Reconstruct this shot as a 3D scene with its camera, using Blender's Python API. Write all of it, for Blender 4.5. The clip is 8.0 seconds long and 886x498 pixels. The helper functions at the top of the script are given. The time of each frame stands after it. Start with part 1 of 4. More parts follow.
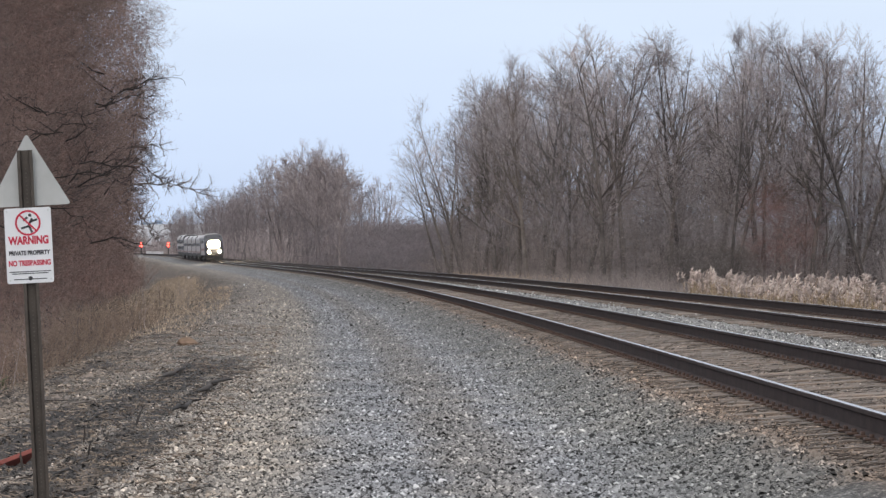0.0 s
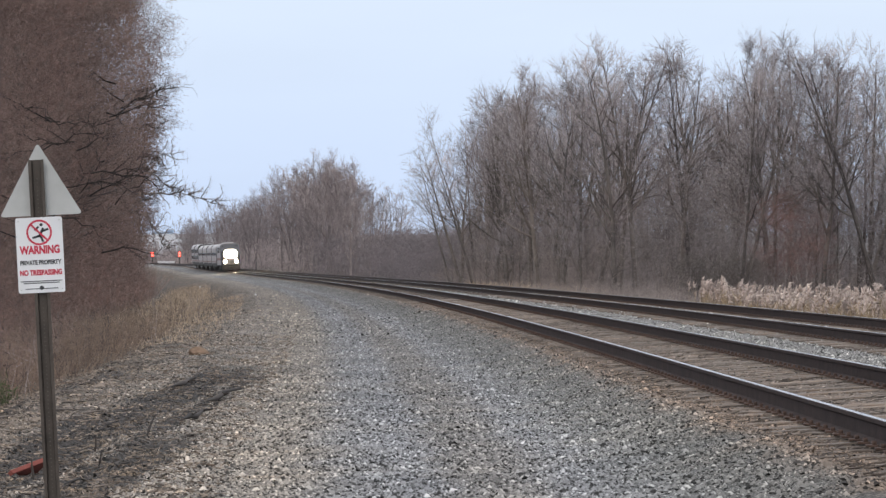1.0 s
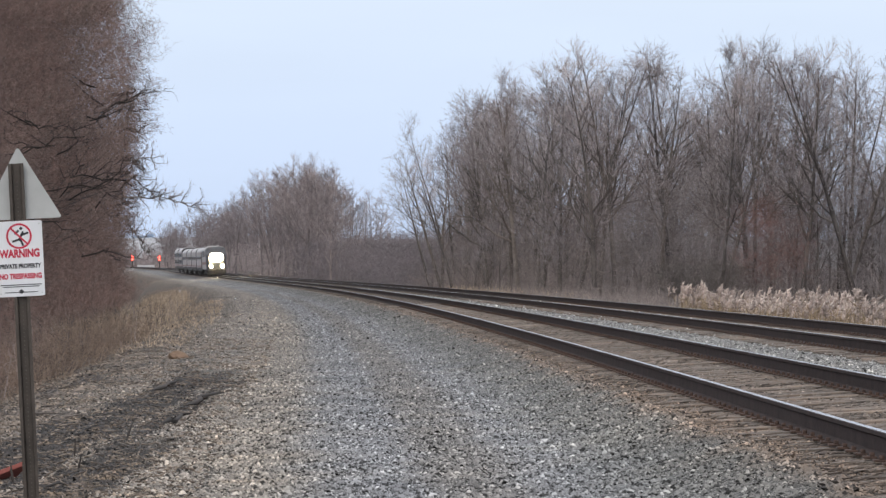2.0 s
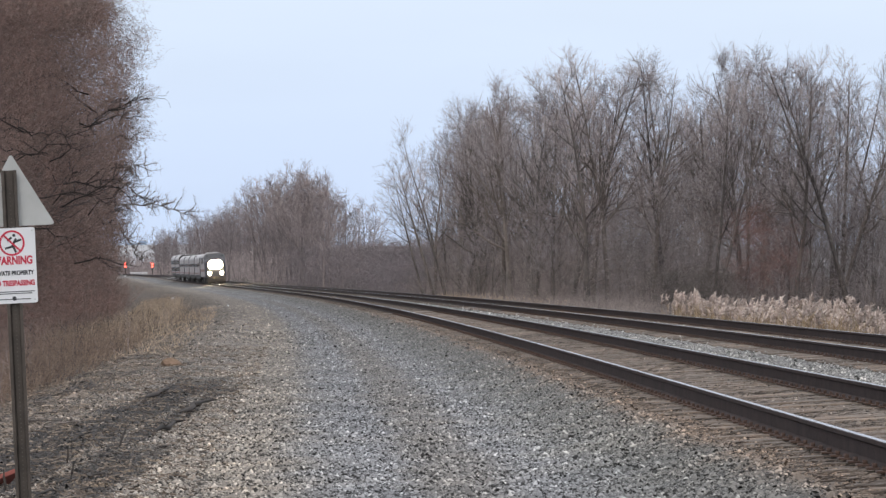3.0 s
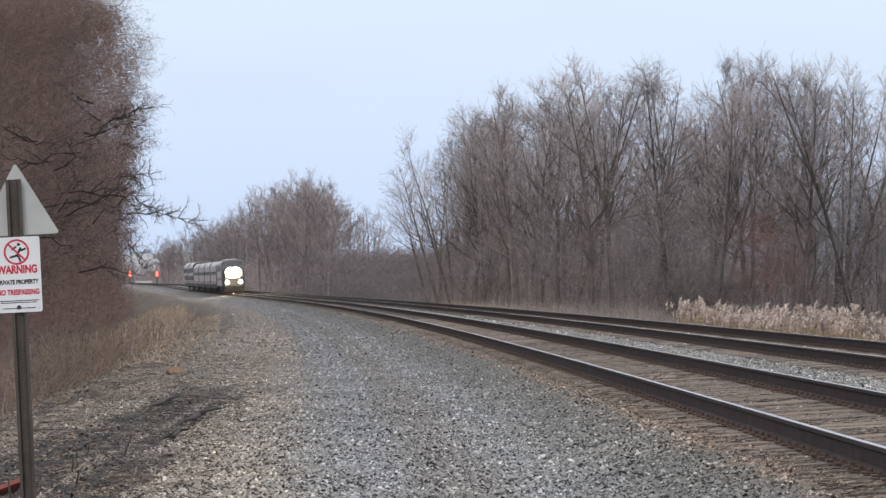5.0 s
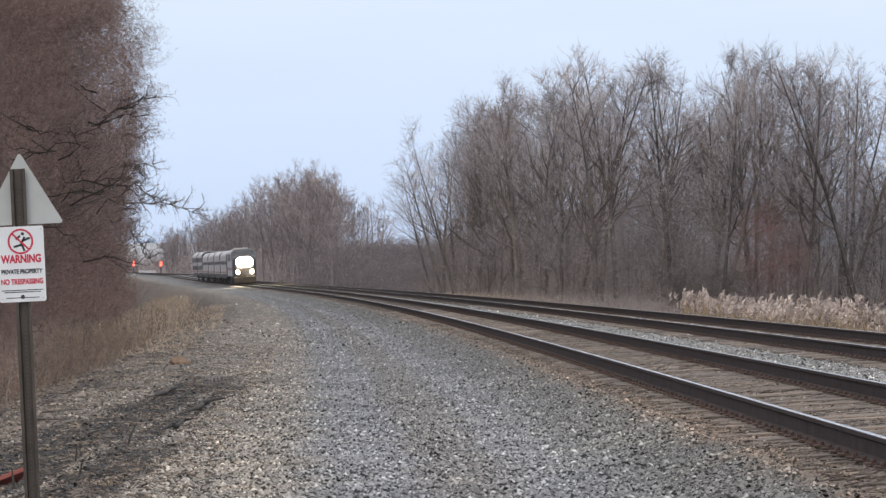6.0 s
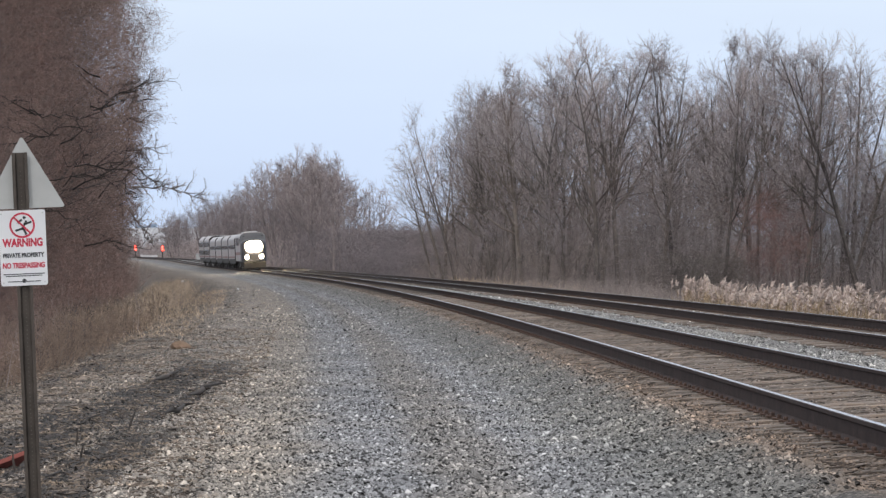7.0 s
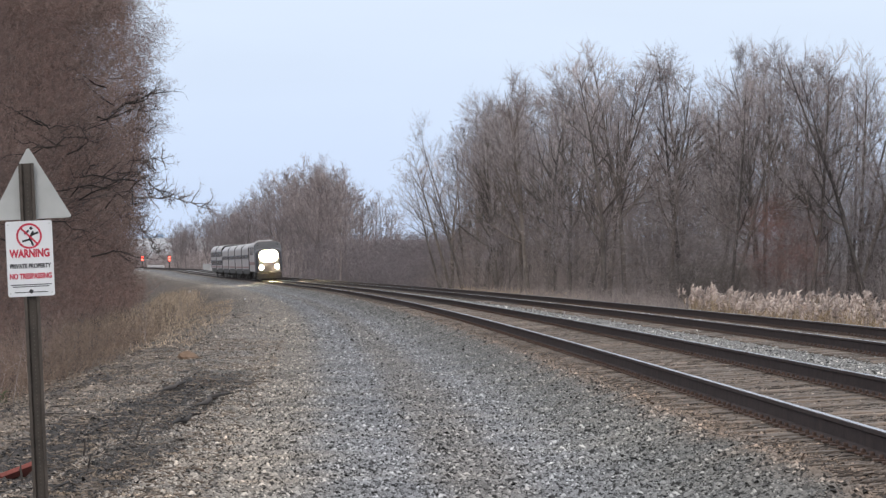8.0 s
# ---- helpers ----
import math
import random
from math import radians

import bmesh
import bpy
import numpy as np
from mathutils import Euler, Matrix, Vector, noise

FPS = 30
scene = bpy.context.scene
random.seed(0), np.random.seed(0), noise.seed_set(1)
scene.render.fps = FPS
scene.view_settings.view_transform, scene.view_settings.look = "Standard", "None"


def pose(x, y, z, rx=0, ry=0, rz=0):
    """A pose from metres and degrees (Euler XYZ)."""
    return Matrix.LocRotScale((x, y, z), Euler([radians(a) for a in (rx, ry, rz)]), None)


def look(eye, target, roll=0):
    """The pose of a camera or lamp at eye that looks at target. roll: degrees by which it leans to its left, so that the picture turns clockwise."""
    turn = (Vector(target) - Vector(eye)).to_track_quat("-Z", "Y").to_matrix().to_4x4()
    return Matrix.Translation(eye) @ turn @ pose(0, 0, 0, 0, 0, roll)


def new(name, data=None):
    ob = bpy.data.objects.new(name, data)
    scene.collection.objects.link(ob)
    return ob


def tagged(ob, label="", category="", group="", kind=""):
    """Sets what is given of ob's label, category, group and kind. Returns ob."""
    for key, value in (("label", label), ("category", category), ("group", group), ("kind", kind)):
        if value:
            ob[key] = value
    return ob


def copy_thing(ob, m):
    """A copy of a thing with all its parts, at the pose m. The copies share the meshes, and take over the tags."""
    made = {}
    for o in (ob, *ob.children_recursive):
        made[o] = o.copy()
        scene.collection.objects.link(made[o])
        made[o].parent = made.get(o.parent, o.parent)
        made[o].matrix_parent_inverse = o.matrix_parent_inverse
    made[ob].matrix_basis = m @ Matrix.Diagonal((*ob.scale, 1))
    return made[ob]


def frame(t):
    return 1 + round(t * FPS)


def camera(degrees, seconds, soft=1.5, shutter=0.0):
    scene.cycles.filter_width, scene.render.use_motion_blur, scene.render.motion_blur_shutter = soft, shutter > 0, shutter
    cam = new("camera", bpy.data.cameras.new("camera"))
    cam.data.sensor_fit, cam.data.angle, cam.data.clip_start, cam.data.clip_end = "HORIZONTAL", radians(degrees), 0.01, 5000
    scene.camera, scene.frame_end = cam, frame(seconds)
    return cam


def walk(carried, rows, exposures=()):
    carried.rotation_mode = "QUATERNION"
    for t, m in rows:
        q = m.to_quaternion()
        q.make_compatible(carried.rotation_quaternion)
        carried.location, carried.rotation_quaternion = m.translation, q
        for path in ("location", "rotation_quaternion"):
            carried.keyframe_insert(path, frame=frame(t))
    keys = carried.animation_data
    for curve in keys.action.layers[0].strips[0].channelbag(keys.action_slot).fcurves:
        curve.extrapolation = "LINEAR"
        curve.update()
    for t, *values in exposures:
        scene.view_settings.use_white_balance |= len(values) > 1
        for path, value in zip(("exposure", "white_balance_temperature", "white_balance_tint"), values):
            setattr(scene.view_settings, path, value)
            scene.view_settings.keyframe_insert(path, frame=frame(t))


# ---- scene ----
EYE = 1.65
cam = camera(12.43, 8.0, soft=1.4)
# camera rows
walk(cam, [(t, pose(0, 0, EYE, rx, ry, rz)) for t, rx, ry, rz in (
    (0, 90.076, 0.000, -0.000),
    (0.5, 90.170, 0.116, 0.091),
    (1, 90.210, 0.007, 0.157),
    (1.5, 90.310, 0.050, -0.059),
    (1.7, 90.249, -0.037, -0.081),
    (2.8, 90.387, -0.174, -0.174),
    (3, 90.378, -0.157, -0.224),
    (3.5, 90.286, -0.190, -0.320),
    (4, 90.415, -0.050, -0.482),
    (4.5, 90.489, 0.050, -0.535),
    (4.7, 90.525, -0.002, -0.303),
    (5.8, 90.350, -0.085, -0.063),
    (6, 90.357, -0.175, -0.105),
    (6.2, 90.044, -0.212, -0.059),
    (6.5, 89.988, -0.162, -0.069),
    (7, 90.157, -0.456, -0.083),
    (7.5, 90.257, -0.440, 0.006),
    (8, 90.289, -0.278, 0.014),
)])
# end camera rows

# ---------------------------------------------------------------- world and light
world = bpy.data.worlds.new("overcast_sky")
scene.world = world
world.use_nodes = True
wt = world.node_tree
wt.nodes.clear()
w_out = wt.nodes.new("ShaderNodeOutputWorld")
w_bg = wt.nodes.new("ShaderNodeBackground")
w_sky = wt.nodes.new("ShaderNodeTexSky")
w_sky.sky_type, w_sky.sun_disc = "NISHITA", False
w_sky.sun_elevation, w_sky.sun_rotation = radians(24), radians(200)
w_geo = wt.nodes.new("ShaderNodeTexCoord")
w_sep = wt.nodes.new("ShaderNodeSeparateXYZ")
w_ramp = wt.nodes.new("ShaderNodeValToRGB")
w_ramp.color_ramp.elements[0].position, w_ramp.color_ramp.elements[0].color = 0.0, (0.60, 0.725, 0.96, 1)
w_ramp.color_ramp.elements[1].position, w_ramp.color_ramp.elements[1].color = 0.07, (0.70, 0.80, 0.96, 1)
mid = w_ramp.color_ramp.elements.new(0.03)
mid.color = (0.625, 0.745, 0.97, 1)
top = w_ramp.color_ramp.elements.new(0.6)
top.color = (1.2, 1.2, 1.24, 1)
w_noise = wt.nodes.new("ShaderNodeTexNoise")
w_noise.inputs["Scale"].default_value = 9
w_noise.inputs["Detail"].default_value = 4
w_map = wt.nodes.new("ShaderNodeMapping")
w_map.inputs["Scale"].default_value = (1, 1, 5)
w_cloud = wt.nodes.new("ShaderNodeMix")
w_cloud.data_type, w_cloud.blend_type = "RGBA", "MULTIPLY"
w_cloud.inputs["Factor"].default_value = 0.10
w_mix = wt.nodes.new("ShaderNodeMix")
w_mix.data_type = "RGBA"
w_mix.inputs["Factor"].default_value = 0.94
w_gain = wt.nodes.new("ShaderNodeMix")
w_gain.data_type, w_gain.blend_type = "RGBA", "MULTIPLY"
w_gain.inputs["Factor"].default_value = 1
w_gain.inputs["B"].default_value = (0.1, 0.1, 0.1, 1)
wt.links.new(w_geo.outputs["Generated"], w_sep.inputs[0])
wt.links.new(w_geo.outputs["Generated"], w_map.inputs[0])
wt.links.new(w_map.outputs[0], w_noise.inputs["Vector"])
wt.links.new(w_sep.outputs["Z"], w_ramp.inputs[0])
wt.links.new(w_ramp.outputs[0], w_cloud.inputs["A"])
wt.links.new(w_noise.outputs["Fac"], w_cloud.inputs["B"])
wt.links.new(w_sky.outputs[0], w_gain.inputs["A"])
wt.links.new(w_gain.outputs["Result"], w_mix.inputs["A"])
wt.links.new(w_cloud.outputs["Result"], w_mix.inputs["B"])
wt.links.new(w_mix.outputs["Result"], w_bg.inputs["Color"])
w_bg.inputs["Strength"].default_value = 1.12
wt.links.new(w_bg.outputs[0], w_out.inputs["Surface"])

sun_data = bpy.data.lights.new("sun", "SUN")
sun_data.energy, sun_data.angle, sun_data.color = 0.6, radians(30), (1.0, 0.95, 0.88)
sun = new("sun", sun_data)
sun.matrix_world = look((0, 0, 50), (18, 40, 25))
scene.view_settings.exposure = 0.0

# ---------------------------------------------------------------- the line of the railway
GAUGE = 1.505
SPACING = 3.994


def rail_x(y):
    """Where the near rail lies across, at y metres ahead."""
    s = min(max(y, -100.0), 900.0)
    x = 3.726 - 0.02024 * s - 8.522e-5 * s * s + 2.327e-8 * s ** 3 + 1.103e-11 * s ** 4
    d = y - s
    return x + (-0.0849 * d if y > 0 else -0.003 * d)


def rail_z(y):
    """The height of the near rail's head."""
    s = min(max(y, 0.0), 900.0)
    return EYE - 1.085 - 0.001029 * s + 1.3e-7 * s * s + 2.06e-9 * s ** 3 + (y - s) * (0.0007 if y > 0 else 0)


PROFILE = ((-1500, -2.2), (-60, -2.2), (-16, -1.5), (-11, -0.75), (-9.0, -0.32), (-7.6, -0.02), (-6.0, 0.03), (-4.6, 0.0),
           (-3.4, 0.03), (-2.0, 0.06), (-1.35, 0.16), (-0.75, 0.335), (-0.5, 0.338), (-0.2, 0.337), (0.2, 0.366), (1.3, 0.434), (1.7, 0.43), (2.3, 0.44),
           (2.9, 0.40), (3.4, 0.46), (4.3, 0.508), (5.2, 0.552), (6.1, 0.55), (6.8, 0.42), (9.5, -0.7), (13, -1.0), (19, -0.8), (26, -0.4), (60, -0.3), (1500, -0.3))


def ground_z(u, y):
    level = PROFILE[-1][1]
    for (a, za), (b, zb) in zip(PROFILE, PROFILE[1:]):
        if u <= b:
            level = za + (u - a) / (b - a) * (zb - za)
            break
    x = rail_x(y) + u
    swell = min(max((-0.9 - u) / 1.5, 0.0), 1.0) * (0.03 if u > -5 else 0.055) + (0.09 if u > 8 else 0.0)
    lumps = noise.noise((x * 0.5, y * 0.22, 0)) + 0.5 * noise.noise((x * 1.3, y * 0.7, 3))
    return level + swell * lumps + rail_z(y) - rail_z(0)


def on_ground(u, y, dz=0.0):
    return Vector((rail_x(y) + u, y, ground_z(u, y) + dz))


# ---------------------------------------------------------------- materials
def shader(name, rough=0.8, metal=0.0):
    m = bpy.data.materials.new(name)
    m.use_nodes = True
    t = m.node_tree
    b = t.nodes["Principled BSDF"]
    b.inputs["Roughness"].default_value = rough
    b.inputs["Metallic"].default_value = metal
    return m, t, b


def noise_tex(t, scale, detail=4, vector=None, rough=0.55):
    n = t.nodes.new("ShaderNodeTexNoise")
    n.inputs["Scale"].default_value = scale
    n.inputs["Detail"].default_value = detail
    n.inputs["Roughness"].default_value = rough
    if vector is not None:
        t.links.new(vector, n.inputs["Vector"])
    return n.outputs["Fac"]


def ramp(t, fac, stops):
    r = t.nodes.new("ShaderNodeValToRGB")
    r.color_ramp.interpolation = "LINEAR"
    while len(r.color_ramp.elements) < len(stops):
        r.color_ramp.elements.new(0.5)
    for e, (pos, col) in zip(r.color_ramp.elements, stops):
        e.position, e.color = pos, (*col, 1)
    t.links.new(fac, r.inputs[0])
    return r.outputs[0]


def mixed(t, fac, a, b, mode="MIX"):
    n = t.nodes.new("ShaderNodeMix")
    n.data_type, n.blend_type = "RGBA", mode
    for sock, v in ((n.inputs["Factor"], fac), (n.inputs["A"], a), (n.inputs["B"], b)):
        if isinstance(v, (int, float)):
            sock.default_value = v
        elif isinstance(v, tuple):
            sock.default_value = (*v, 1)
        else:
            t.links.new(v, sock)
    return n.outputs["Result"]


def maths(t, op, a, b=0.0):
    n = t.nodes.new("ShaderNodeMath")
    n.operation = op
    for sock, v in zip(n.inputs, (a, b)):
        if isinstance(v, (int, float)):
            sock.default_value = v
        else:
            t.links.new(v, sock)
    return n.outputs[0]


def bump(t, b, height, strength, distance):
    n = t.nodes.new("ShaderNodeBump")
    n.inputs["Strength"].default_value = strength
    n.inputs["Distance"].default_value = distance
    t.links.new(height, n.inputs["Height"])
    t.links.new(n.outputs[0], b.inputs["Normal"])


def simple(name, col_a, col_b, scale, rough=0.7, metal=0.0, rise=0.3, dist=0.004):
    """Two tones in a grain and a wider stain, with a fine relief."""
    m, t, b = shader(name, rough, metal)
    co = t.nodes.new("ShaderNodeTexCoord").outputs["Object"]
    fine, wide = noise_tex(t, scale, 6, co), noise_tex(t, scale * 0.13, 3, co)
    c = mixed(t, ramp(t, fine, ((0.3, (0, 0, 0)), (0.7, (1, 1, 1)))), col_a, col_b)
    c = mixed(t, 0.35, c, ramp(t, wide, ((0.3, tuple(v * 0.6 for v in col_a)), (0.7, tuple(min(1, v * 1.3) for v in col_b)))))
    t.links.new(c, b.inputs["Base Color"])
    bump(t, b, fine, rise, dist)
    return m


def lateral_of(t):
    n = t.nodes.new("ShaderNodeAttribute")
    n.attribute_name = "lateral"
    return n.outputs["Fac"]


# dark rut streaks on the bank, soil and shading in the colour: across, half width, first and last metre ahead
RUT_STREAKS = ((-3.6, 0.45, 31, 63), (-2.97, 0.12, 38, 60), (-2.72, 0.32, 26, 37), (-3.25, 0.12, 28, 38))


def zones(t, wobble):
    """The bed's colour across the line: brush litter, brown gravel, pale wheel-worn gravel, dark ballast, rusty ties, grey ballast."""
    lat = maths(t, "ADD", lateral_of(t), maths(t, "MULTIPLY", maths(t, "SUBTRACT", wobble, 0.5), 0.8))
    k = maths(t, "DIVIDE", maths(t, "ADD", lat, 20.0), 40.0)

    def at(u):
        return (u + 20.0) / 40.0
    c = ramp(t, k, ((at(-14), (0.11, 0.083, 0.065)), (at(-9.5), (0.14, 0.105, 0.08)), (at(-8.4), (0.17, 0.135, 0.107)), (at(-7.4), (0.20, 0.168, 0.142)), (at(-6.4), (0.275, 0.242, 0.212)), (at(-5.8), (0.335, 0.30, 0.268)), (at(-5.1), (0.35, 0.315, 0.278)),
                    (at(-4.3), (0.325, 0.297, 0.265)), (at(-3.85), (0.285, 0.287, 0.295)), (at(-3.3), (0.285, 0.293, 0.312)), (at(-2.9), (0.248, 0.239, 0.231)), (at(-2.5), (0.26, 0.252, 0.247)),
                    (at(-2.1), (0.295, 0.303, 0.32)), (at(-1.75), (0.262, 0.267, 0.272)), (at(-1.35), (0.212, 0.213, 0.207)), (at(-0.9), (0.205, 0.198, 0.186)),
                    (at(-0.55), (0.25, 0.185, 0.14)), (at(0.2), (0.20, 0.16, 0.135)), (at(1.2), (0.235, 0.202, 0.178)), (at(2.4), (0.315, 0.31, 0.30)),
                    (at(3.2), (0.345, 0.343, 0.335)), (at(6.2), (0.30, 0.283, 0.265)), (at(7.4), (0.156, 0.123, 0.086)), (at(10), (0.164, 0.131, 0.095)), (at(19), (0.123, 0.098, 0.077))))
    # streaks of dark soil and cinders along the bank, with the slope's shading painted in
    geo = t.nodes.new("ShaderNodeNewGeometry")
    sep = t.nodes.new("ShaderNodeSeparateXYZ")
    t.links.new(geo.outputs["Position"], sep.inputs[0])
    mp = t.nodes.new("ShaderNodeMapping")
    mp.inputs["Scale"].default_value = (1.6, 0.10, 1)
    t.links.new(geo.outputs["Position"], mp.inputs[0])
    grain = noise_tex(t, 1.0, 6, mp.outputs[0], 0.7)
    crumbs = maths(t, "MULTIPLY", maths(t, "SUBTRACT", noise_tex(t, 6.0, 5, geo.outputs["Position"], 0.75), 0.5), 0.75)
    streak = ramp(t, grain, ((0.53, (0, 0, 0)), (0.60, (1, 1, 1))))
    streak = maths(t, "MULTIPLY", streak, ramp(t, maths(t, "DIVIDE", sep.outputs["Y"], 100.0), ((0.62, (1, 1, 1)), (0.78, (0.12, 0.12, 0.12)))))
    for across, half, y0, y1 in RUT_STREAKS:
        near = maths(t, "ABSOLUTE", maths(t, "ADD", maths(t, "SUBTRACT", sep.outputs["X"], across), maths(t, "ADD", crumbs, maths(t, "MULTIPLY", maths(t, "SUBTRACT", grain, 0.5), 0.9))))
        side = ramp(t, maths(t, "DIVIDE", near, half * 2), ((0.44, (1, 1, 1)), (0.54, (0, 0, 0))))
        ends = ramp(t, maths(t, "DIVIDE", sep.outputs["Y"], 100.0), ((y0 / 100 - 0.03, (0, 0, 0)), (y0 / 100, (1, 1, 1)), (y1 / 100, (1, 1, 1)), (y1 / 100 + 0.05, (0, 0, 0))))
        streak = maths(t, "MAXIMUM", streak, maths(t, "MULTIPLY", side, ends))
    reach = ramp(t, k, ((at(-9.8), (0, 0, 0)), (at(-8.4), (1, 1, 1)), (at(-5.0), (1, 1, 1)), (at(-4.2), (0, 0, 0))))
    c = mixed(t, maths(t, "MULTIPLY", maths(t, "MULTIPLY", streak, reach), 0.93), c, (0.036, 0.033, 0.034))
    chips = ramp(t, noise_tex(t, 1.7, 5, geo.outputs["Position"], 0.6), ((0.55, (0, 0, 0)), (0.65, (1, 1, 1))))
    c = mixed(t, maths(t, "MULTIPLY", maths(t, "MULTIPLY", chips, reach), 0.5), c, (0.42, 0.31, 0.21))
    return c


def gravel_material(name, stones):
    m, t, b = shader(name, 0.9)
    geo = t.nodes.new("ShaderNodeNewGeometry")
    co = geo.outputs["Position"]
    wide = noise_tex(t, 0.55, 4, co)
    base = zones(t, wide)
    base = mixed(t, 1.0, base, ramp(t, noise_tex(t, 0.38, 5, co, 0.65), ((0.32, (0.80, 0.815, 0.83)), (0.5, (1.0, 1.0, 1.0)), (0.68, (1.19, 1.165, 1.12)))), "MULTIPLY")
    if stones:
        tone = ramp(t, geo.outputs["Random Per Island"], ((0.0, (0.06, 0.058, 0.056)), (0.17, (0.20, 0.195, 0.19)), (0.26, (0.80, 0.785, 0.77)), (0.78, (1.10, 1.085, 1.06)), (0.90, (1.5, 1.48, 1.44)), (1.0, (2.5, 2.44, 2.36))))
        c = mixed(t, 1.0, base, tone, "MULTIPLY")
        c = mixed(t, 0.3, c, noise_tex(t, 90, 3, co), "OVERLAY")
        t.links.new(c, b.inputs["Base Color"])
        bump(t, b, noise_tex(t, 160, 3, co), 0.4, 0.004)
        return m
    cells = t.nodes.new("ShaderNodeTexVoronoi")
    cells.inputs["Scale"].default_value = 38
    t.links.new(co, cells.inputs["Vector"])
    big = t.nodes.new("ShaderNodeTexVoronoi")
    big.inputs["Scale"].default_value = 14
    t.links.new(co, big.inputs["Vector"])
    sep = t.nodes.new("ShaderNodeSeparateColor")
    t.links.new(cells.outputs["Color"], sep.inputs[0])
    sep2 = t.nodes.new("ShaderNodeSeparateColor")
    t.links.new(big.outputs["Color"], sep2.inputs[0])
    tone = ramp(t, sep.outputs["Red"], ((0.0, (0.2, 0.2, 0.2)), (0.4, (0.65, 0.65, 0.65)), (0.75, (1.15, 1.15, 1.15)), (1.0, (2.2, 2.2, 2.2))))
    tone2 = ramp(t, sep2.outputs["Green"], ((0.0, (0.8, 0.8, 0.8)), (0.7, (1.03, 1.03, 1.03)), (1.0, (1.25, 1.25, 1.25))))
    # shade between the stones, painted as dark cell rims
    gap_shade = ramp(t, cells.outputs["Distance"], ((0.25, (1.04, 1.04, 1.04)), (0.72, (0.3, 0.295, 0.29))))
    c = mixed(t, 1.0, mixed(t, 1.0, mixed(t, 1.0, base, tone, "MULTIPLY"), tone2, "MULTIPLY"), gap_shade, "MULTIPLY")
    c = mixed(t, 1.0, c, ramp(t, noise_tex(t, 0.16, 5, co), ((0.3, (0.8, 0.78, 0.76)), (0.7, (1.18, 1.18, 1.18)))), "MULTIPLY")
    c = mixed(t, 1.0, c, ramp(t, noise_tex(t, 1.6, 5, co, 0.7), ((0.35, (0.72, 0.72, 0.72)), (0.65, (1.22, 1.22, 1.22)))), "MULTIPLY")
    t.links.new(c, b.inputs["Base Color"])
    n = maths(t, "SUBTRACT", 1.0, cells.outputs["Distance"])
    bump(t, b, n, 0.8, 0.03)
    return m


def twig_material(name, dark, light, blush):
    """Bark and twigs: a tone for each tree, a grain along it and patches of a second hue."""
    m, t, b = shader(name, 0.9)
    geo = t.nodes.new("ShaderNodeNewGeometry")
    co = geo.outputs["Position"]
    info = t.nodes.new("ShaderNodeObjectInfo")
    c = mixed(t, geo.outputs["Random Per Island"], dark, light)
    patch = ramp(t, noise_tex(t, 0.11, 3, co), ((0.48, (0, 0, 0)), (0.66, (1, 1, 1))))
    c = mixed(t, maths(t, "MULTIPLY", patch, 0.6), c, blush)
    c = mixed(t, 1.0, c, ramp(t, info.outputs["Random"], ((0.0, (0.75, 0.75, 0.77)), (1.0, (1.25, 1.2, 1.15)))), "MULTIPLY")
    c = mixed(t, 1.0, c, ramp(t, noise_tex(t, 0.55, 3, co), ((0.36, (0.62, 0.61, 0.61)), (0.64, (1.3, 1.29, 1.27)))), "MULTIPLY")
    c = mixed(t, 0.35, c, noise_tex(t, 7, 4, co), "OVERLAY")
    t.links.new(c, b.inputs["Base Color"])
    return m


MAT = {}
MAT["ground"] = gravel_material("gravel_ground", False)
MAT["stone"] = gravel_material("gravel_stone", True)
MAT["twig_grey"] = twig_material("grey_twigs", (0.255, 0.228, 0.234), (0.46, 0.415, 0.422), (0.36, 0.306, 0.301))
MAT["twig_brown"] = twig_material("brown_twigs", (0.105, 0.076, 0.068), (0.30, 0.222, 0.197), (0.305, 0.17, 0.142))
# far twigs: aerial haze is put into the paler lilac-grey
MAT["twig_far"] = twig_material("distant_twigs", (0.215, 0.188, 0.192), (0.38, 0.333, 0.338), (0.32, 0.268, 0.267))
MAT["brush"] = twig_material("thicket_stem", (0.152, 0.132, 0.127), (0.335, 0.294, 0.283), (0.255, 0.204, 0.19))
MAT["brush_red"] = twig_material("red_thicket_stem", (0.125, 0.09, 0.078), (0.31, 0.225, 0.195), (0.29, 0.165, 0.135))
MAT["weed"] = twig_material("dead_weed", (0.10, 0.072, 0.058), (0.30, 0.225, 0.17), (0.21, 0.14, 0.105))
MAT["dry_grass"] = twig_material("dry_grass", (0.28, 0.215, 0.155), (0.68, 0.54, 0.39), (0.42, 0.31, 0.22))
MAT["reed"] = twig_material("reed_stalk", (0.28, 0.20, 0.12), (0.50, 0.39, 0.25), (0.36, 0.26, 0.16))
MAT["plume"] = twig_material("reed_plume", (0.40, 0.32, 0.285), (0.68, 0.585, 0.525), (0.50, 0.395, 0.345))
MAT["bark"] = twig_material("dark_bark", (0.092, 0.081, 0.075), (0.175, 0.155, 0.143), (0.135, 0.11, 0.098))
# far bark: lightened in colour to stand for haze
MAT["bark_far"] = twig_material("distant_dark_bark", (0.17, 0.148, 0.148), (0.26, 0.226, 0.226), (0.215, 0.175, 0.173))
MAT["red_twig"] = twig_material("red_twigs", (0.16, 0.108, 0.098), (0.32, 0.205, 0.185), (0.29, 0.155, 0.135))
MAT["chips"] = twig_material("wood_chip", (0.05, 0.04, 0.034), (0.42, 0.35, 0.285), (0.17, 0.125, 0.095))
